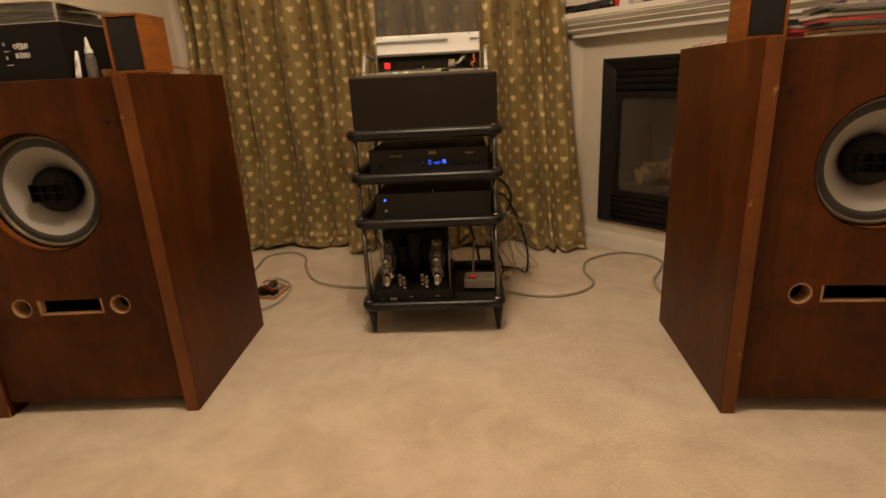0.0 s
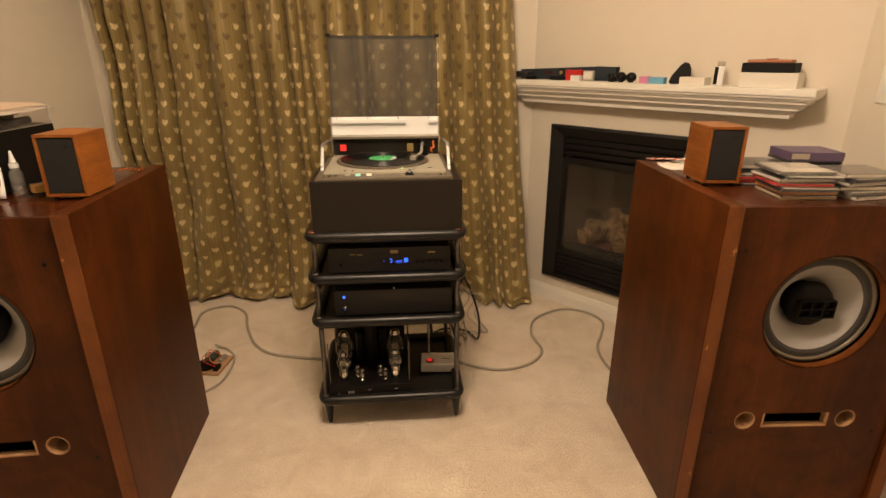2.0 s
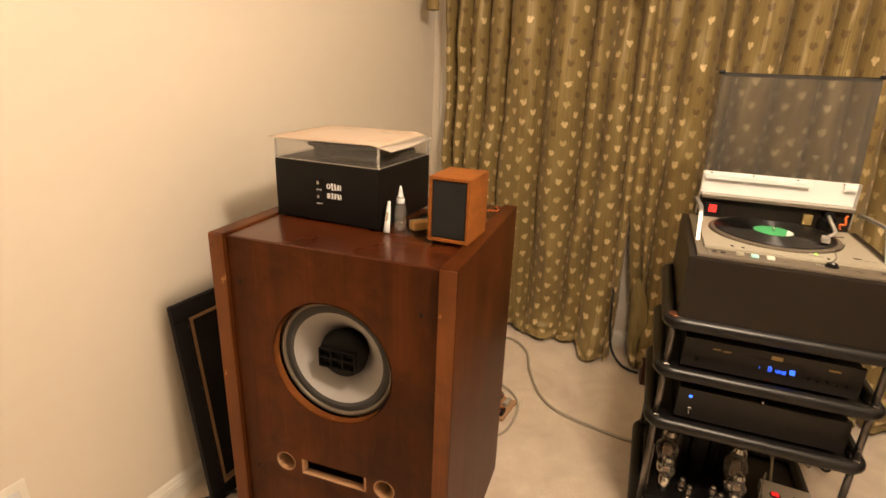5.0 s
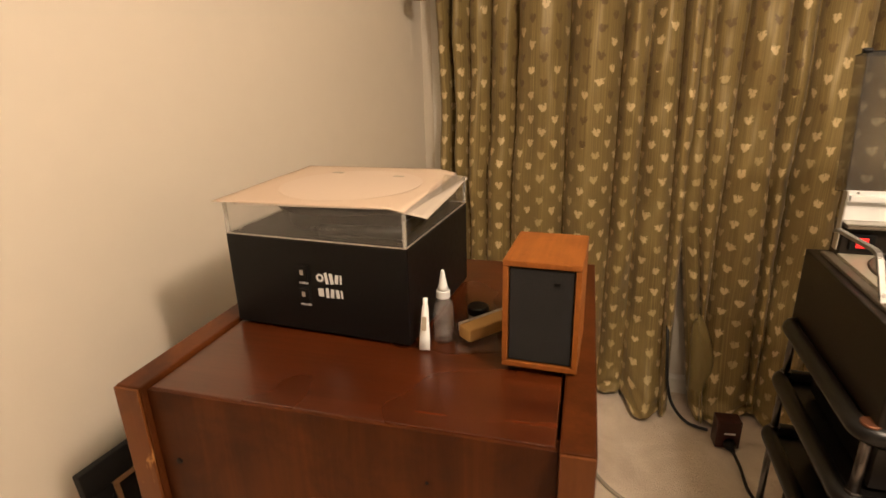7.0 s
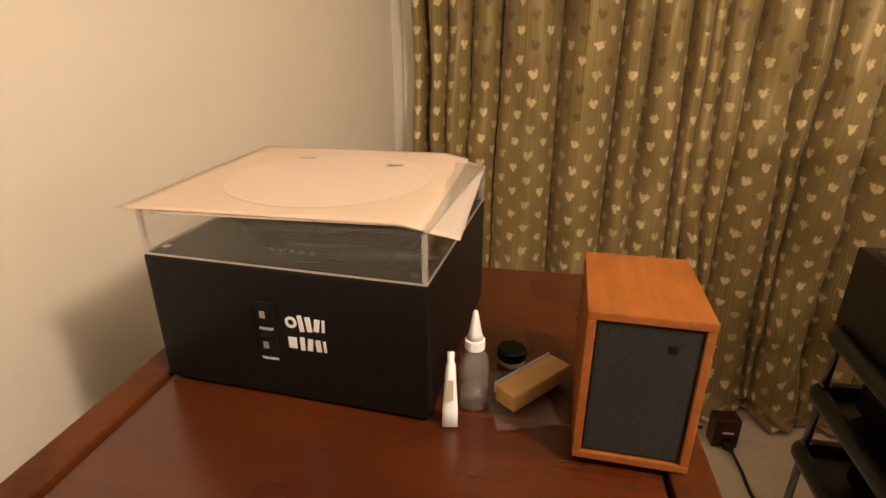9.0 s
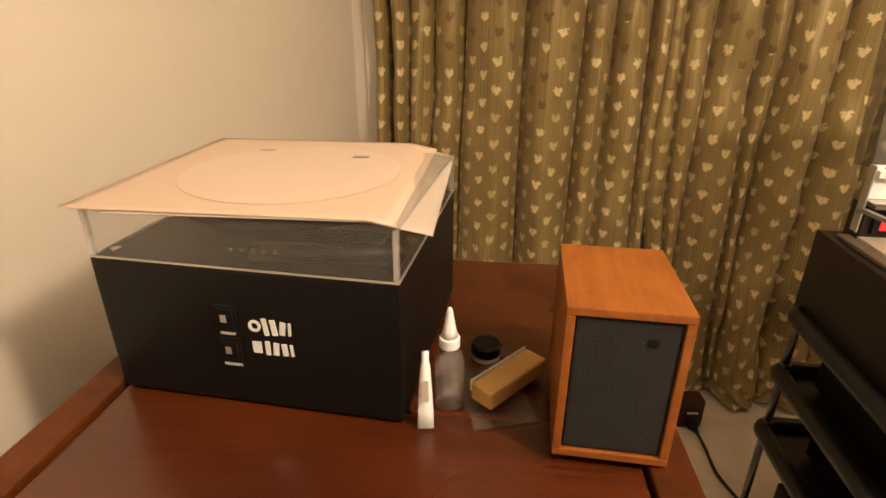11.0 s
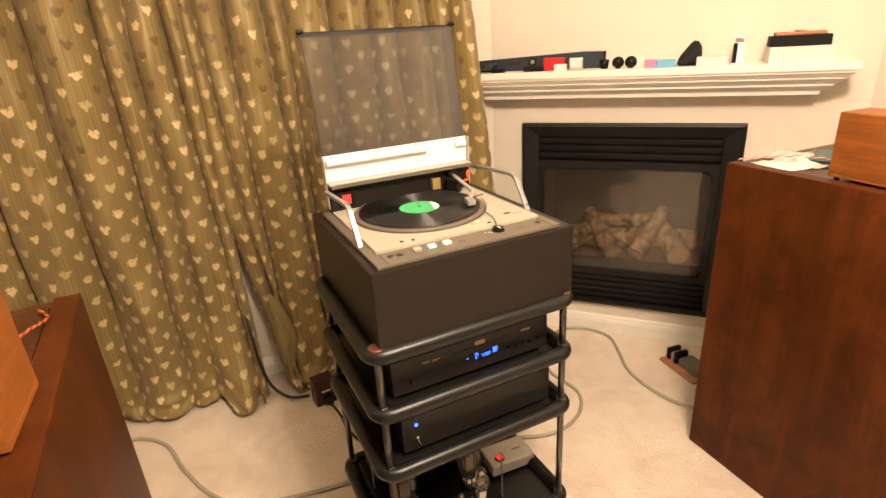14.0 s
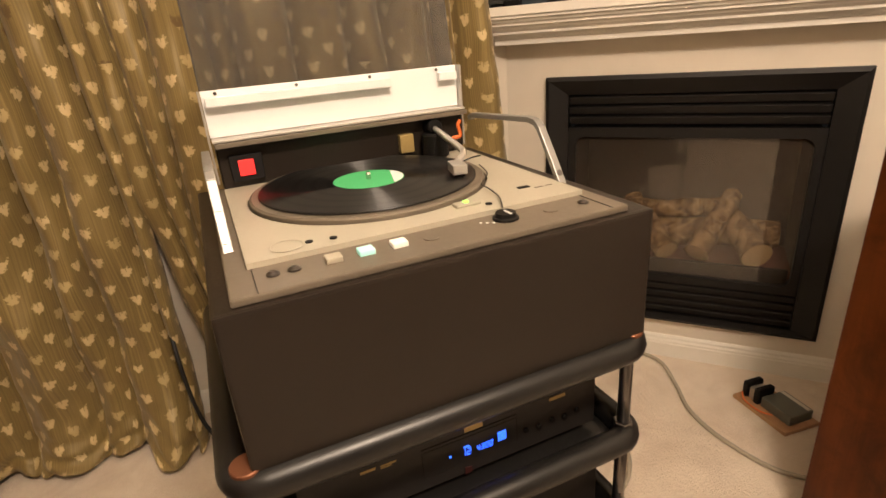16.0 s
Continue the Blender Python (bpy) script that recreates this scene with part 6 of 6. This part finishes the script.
def bobbin_crossover(label, x, y, rz):
    t = thing("crossover_board", label, "crossover", x, y, 0, rz, "crossover boards")
    part("board", box(-0.075, 0.118, -0.050, 0.075, 0.001, 0.013, 0.001), RAW_PLY, t, "bare wooden board")
    for bx in (-0.056, -0.014):
        part("bobbin", box(bx - 0.010, bx + 0.010, -0.028, 0.034, 0.0135, 0.066, 0.006, 3), BLACK, t, "black upright coil bobbin")
    part("core", box(-0.0455, -0.0245, -0.020, 0.026, 0.0135, 0.052, 0.002), SILVER, t, "bare metal core")
    part("capacitor", box(-0.001, 0.100, -0.020, 0.066, 0.0135, 0.046, 0.004), BLOCK_GREY, t, "grey-green block capacitor")
    part("label_strip", box(0.002, 0.096, 0.048, 0.060, 0.0462, 0.0468), CREAM, t)
    part("wire", tube(smooth_path([(-0.058, -0.034, 0.03), (-0.03, -0.050, 0.022), (0.02, -0.046, 0.018), (0.06, -0.040, 0.03)], 6), 0.0022, 6), ORANGE, t, smooth=True)


bobbin_crossover("wooden crossover board with black coil bobbins and a grey block capacitor", 2.718, 2.082, -98)


def adapter():
    t = thing("power_adapter", "dark brown power adapter standing on the carpet", "power adapter", 1.335, 2.650, 0.0, 6)
    part("case", box(-0.042, 0.042, -0.030, 0.030, 0.0, 0.115, 0.005, 3), BROWN_BOX, t)
    part("label", box(-0.016, 0.022, -0.0312, -0.0302, 0.060, 0.068), WHITE, t, "small white label bar")
    part("plug", lathe([(0.020, 0.0), (0.020, 0.018), (0.010, 0.034), (0.007, 0.05)], 16, Matrix.Translation((0.005, -0.030, 0.024)) @ FACING), BLACK, t, smooth=True)
    part("cord", tube(smooth_path([(0.005, -0.078, 0.024), (0.012, -0.14, 0.010), (0.005, -0.24, 0.006), (0.020, -0.32, 0.006), (0.05, -0.42, 0.006), (0.10, -0.50, 0.04), (0.12, -0.52, 0.16)], 8), 0.0055, 8), CABLE_BLACK, t, smooth=True)


adapter()

rnd = random.Random(12)
for k, (mat, r) in enumerate(((CABLE_BLACK, 0.006), (CABLE, 0.0045), (CABLE_BLACK, 0.0045), (CABLE, 0.0035), (CABLE_BLACK, 0.005))):
    x = 1.62 + 0.055 * k
    pts = [(x - 0.10, 2.09, 0.50 - 0.02 * k), (x, 2.20, 0.42), (x + 0.06 + rnd.uniform(0, 0.05), 2.24, 0.20), (x + 0.10, 2.23, 0.05), (x + 0.05 + rnd.uniform(-0.05, 0.05), 2.26 + 0.03 * k, 0.012), (x - 0.06, 2.33 + 0.02 * k, 0.008), (x - 0.15, 2.28, 0.008)]
    floor_cable("signal_cable", "dark and grey cables hanging behind the rack", pts, r, mat, 8)
for k in range(4):
    x = 1.80 + 0.035 * k
    pts = [(x - 0.14, 2.10, 0.34 + 0.03 * k), (x - 0.02, 2.19, 0.40 - 0.03 * k), (x + 0.06, 2.23, 0.30 + rnd.uniform(-0.04, 0.04)), (x + 0.02, 2.25, 0.17), (x + 0.05 + rnd.uniform(-0.03, 0.05), 2.27, 0.06), (x - 0.02, 2.30 + 0.03 * k, 0.006), (x - 0.16, 2.27 + 0.03 * k, 0.006)]
    floor_cable("signal_cable", "thin pale wire hanging behind the rack", pts, 0.0022, CABLE, 8)
floor_cable("signal_cable", "grey cable looping up from the power box", [(1.690, 1.938, 0.150), (1.692, 1.985, 0.20), (1.70, 2.05, 0.25), (1.73, 2.08, 0.27), (1.775, 2.09, 0.25), (1.80, 2.17, 0.16), (1.82, 2.22, 0.03), (1.86, 2.26, 0.008), (1.80, 2.33, 0.008)], 0.005, CABLE)
floor_cable("power_cable", "black cable looping beside the rack", [(1.72, 2.19, 0.40), (1.83, 2.21, 0.33), (1.87, 2.22, 0.42), (1.80, 2.22, 0.50), (1.70, 2.17, 0.47)], 0.006, CABLE_BLACK)

# black cord in the slit between the curtains, and the turned-back edge beside it
floor_cable("power_cable", "black cord hanging down between the curtains", [(1.118, 2.92, 0.42), (1.116, 2.86, 0.38), (1.120, 2.81, 0.29), (1.130, 2.785, 0.16), (1.155, 2.755, 0.07), (1.21, 2.72, 0.020), (1.285, 2.70, 0.012)], 0.006, CABLE_BLACK)

def turned_edge():
    """The inner edge of the curtain folded back on itself, lining side out."""
    bm = bmesh.new()
    n, m = 16, 22
    rows = []
    for k in range(m + 1):
        f = k / m
        half = 0.040 * math.sin(math.pi * min(1.0, 0.06 + 0.94 * f)) ** 0.6 + 0.003
        mid = 0.022 * math.sin(math.pi * f) - 0.030 * f
        row = []
        for i in range(n + 1):
            a = -1 + 2 * i / n
            z = 0.030 + 0.40 * f + 0.012 * a
            y = -0.034 * (1 - a * a) ** 0.7 - 0.014 * noise.noise(Vector((a * 2.2, f * 5, 4))) - 0.006 * math.sin(9 * f + 3 * a)
            row.append(bm.verts.new((mid + half * a, y, z)))
        rows.append(row)
    for k in range(m):
        for i in range(n):
            bm.faces.new((rows[k][i], rows[k][i + 1], rows[k + 1][i + 1], rows[k + 1][i]))
    ob = part("curtain_hem", bm, LINING, smooth=True)
    ob.matrix_world = Matrix.Translation(CORNER + ax * 1.215 - ay * 0.135) @ Matrix.Rotation(radians(ROOM), 4, "Z")
    md = ob.modifiers.new("thickness", "SOLIDIFY")
    md.thickness = 0.0016
    tagged(ob, "turned-back olive satin curtain edge bunched on the carpet", "curtain", "window curtains")


LINING = plain("curtain_lining", (0.27, 0.215, 0.088), 0.38, 0.1, 120, 0.12, 0.3)
turned_edge()

# clip that pins the two curtains together
t = thing("curtain_clip", "orange plastic clip pinning the curtains together", "clip", 1.063, 2.795, 1.665, -5)
part("jaw", box(-0.028, 0.012, -0.012, 0.0, -0.010, 0.012, 0.004), ORANGE, t)
part("jaw", box(-0.004, 0.030, -0.010, 0.002, -0.002, 0.020, 0.004, m=Matrix.Rotation(radians(-25), 4, "Y")), ORANGE, t)


def tassel(x, y, z):
    t = thing("curtain_tassel", "olive fringed tassel hanging beside the curtain", "tassel", x, y, z, 0, "curtain tassels")
    part("cord", tube([(0, 0, 0.0), (0, 0.02, 0.24), (0, 0.03, 0.36)], 0.006, 8), CURTAIN_PLAIN, t, smooth=True)
    part("head", lathe([(0.006, 0.0), (0.022, -0.008), (0.025, -0.03), (0.018, -0.045), (0.020, -0.052)], 18), CURTAIN_PLAIN, t, smooth=True)
    part("fringe", lathe([(0.020, -0.0525), (0.026, -0.075), (0.030, -0.150), (0.026, -0.152), (0, -0.148)], 22), CURTAIN_PLAIN, t, smooth=False)


CURTAIN_PLAIN = plain("tassel_thread", (0.24, 0.17, 0.06), 0.7, 0, 300, 0.3, 0.6)
tassel(0.135, 2.80, 1.76)
tassel(2.145, 2.75, 1.79)

# wall outlet low on the wall by the leaning frame
t = tagged(part("outlet_plate", box(-0.035, 0.035, -0.006, 0.0, -0.058, 0.058, 0.003), TRIM), "white wall outlet plate", kind="structure")
t.matrix_world = Matrix.Translation(CORNER - ay * 2.20 + Vector((0, 0, 0.33))) @ Matrix.Rotation(radians(ROOM + 90), 4, "Z")
for zz in (-0.024, 0.024):
    part("socket", box(-0.016, 0.016, -0.009, -0.0062, zz - 0.014, zz + 0.014, 0.003), WHITE, t)
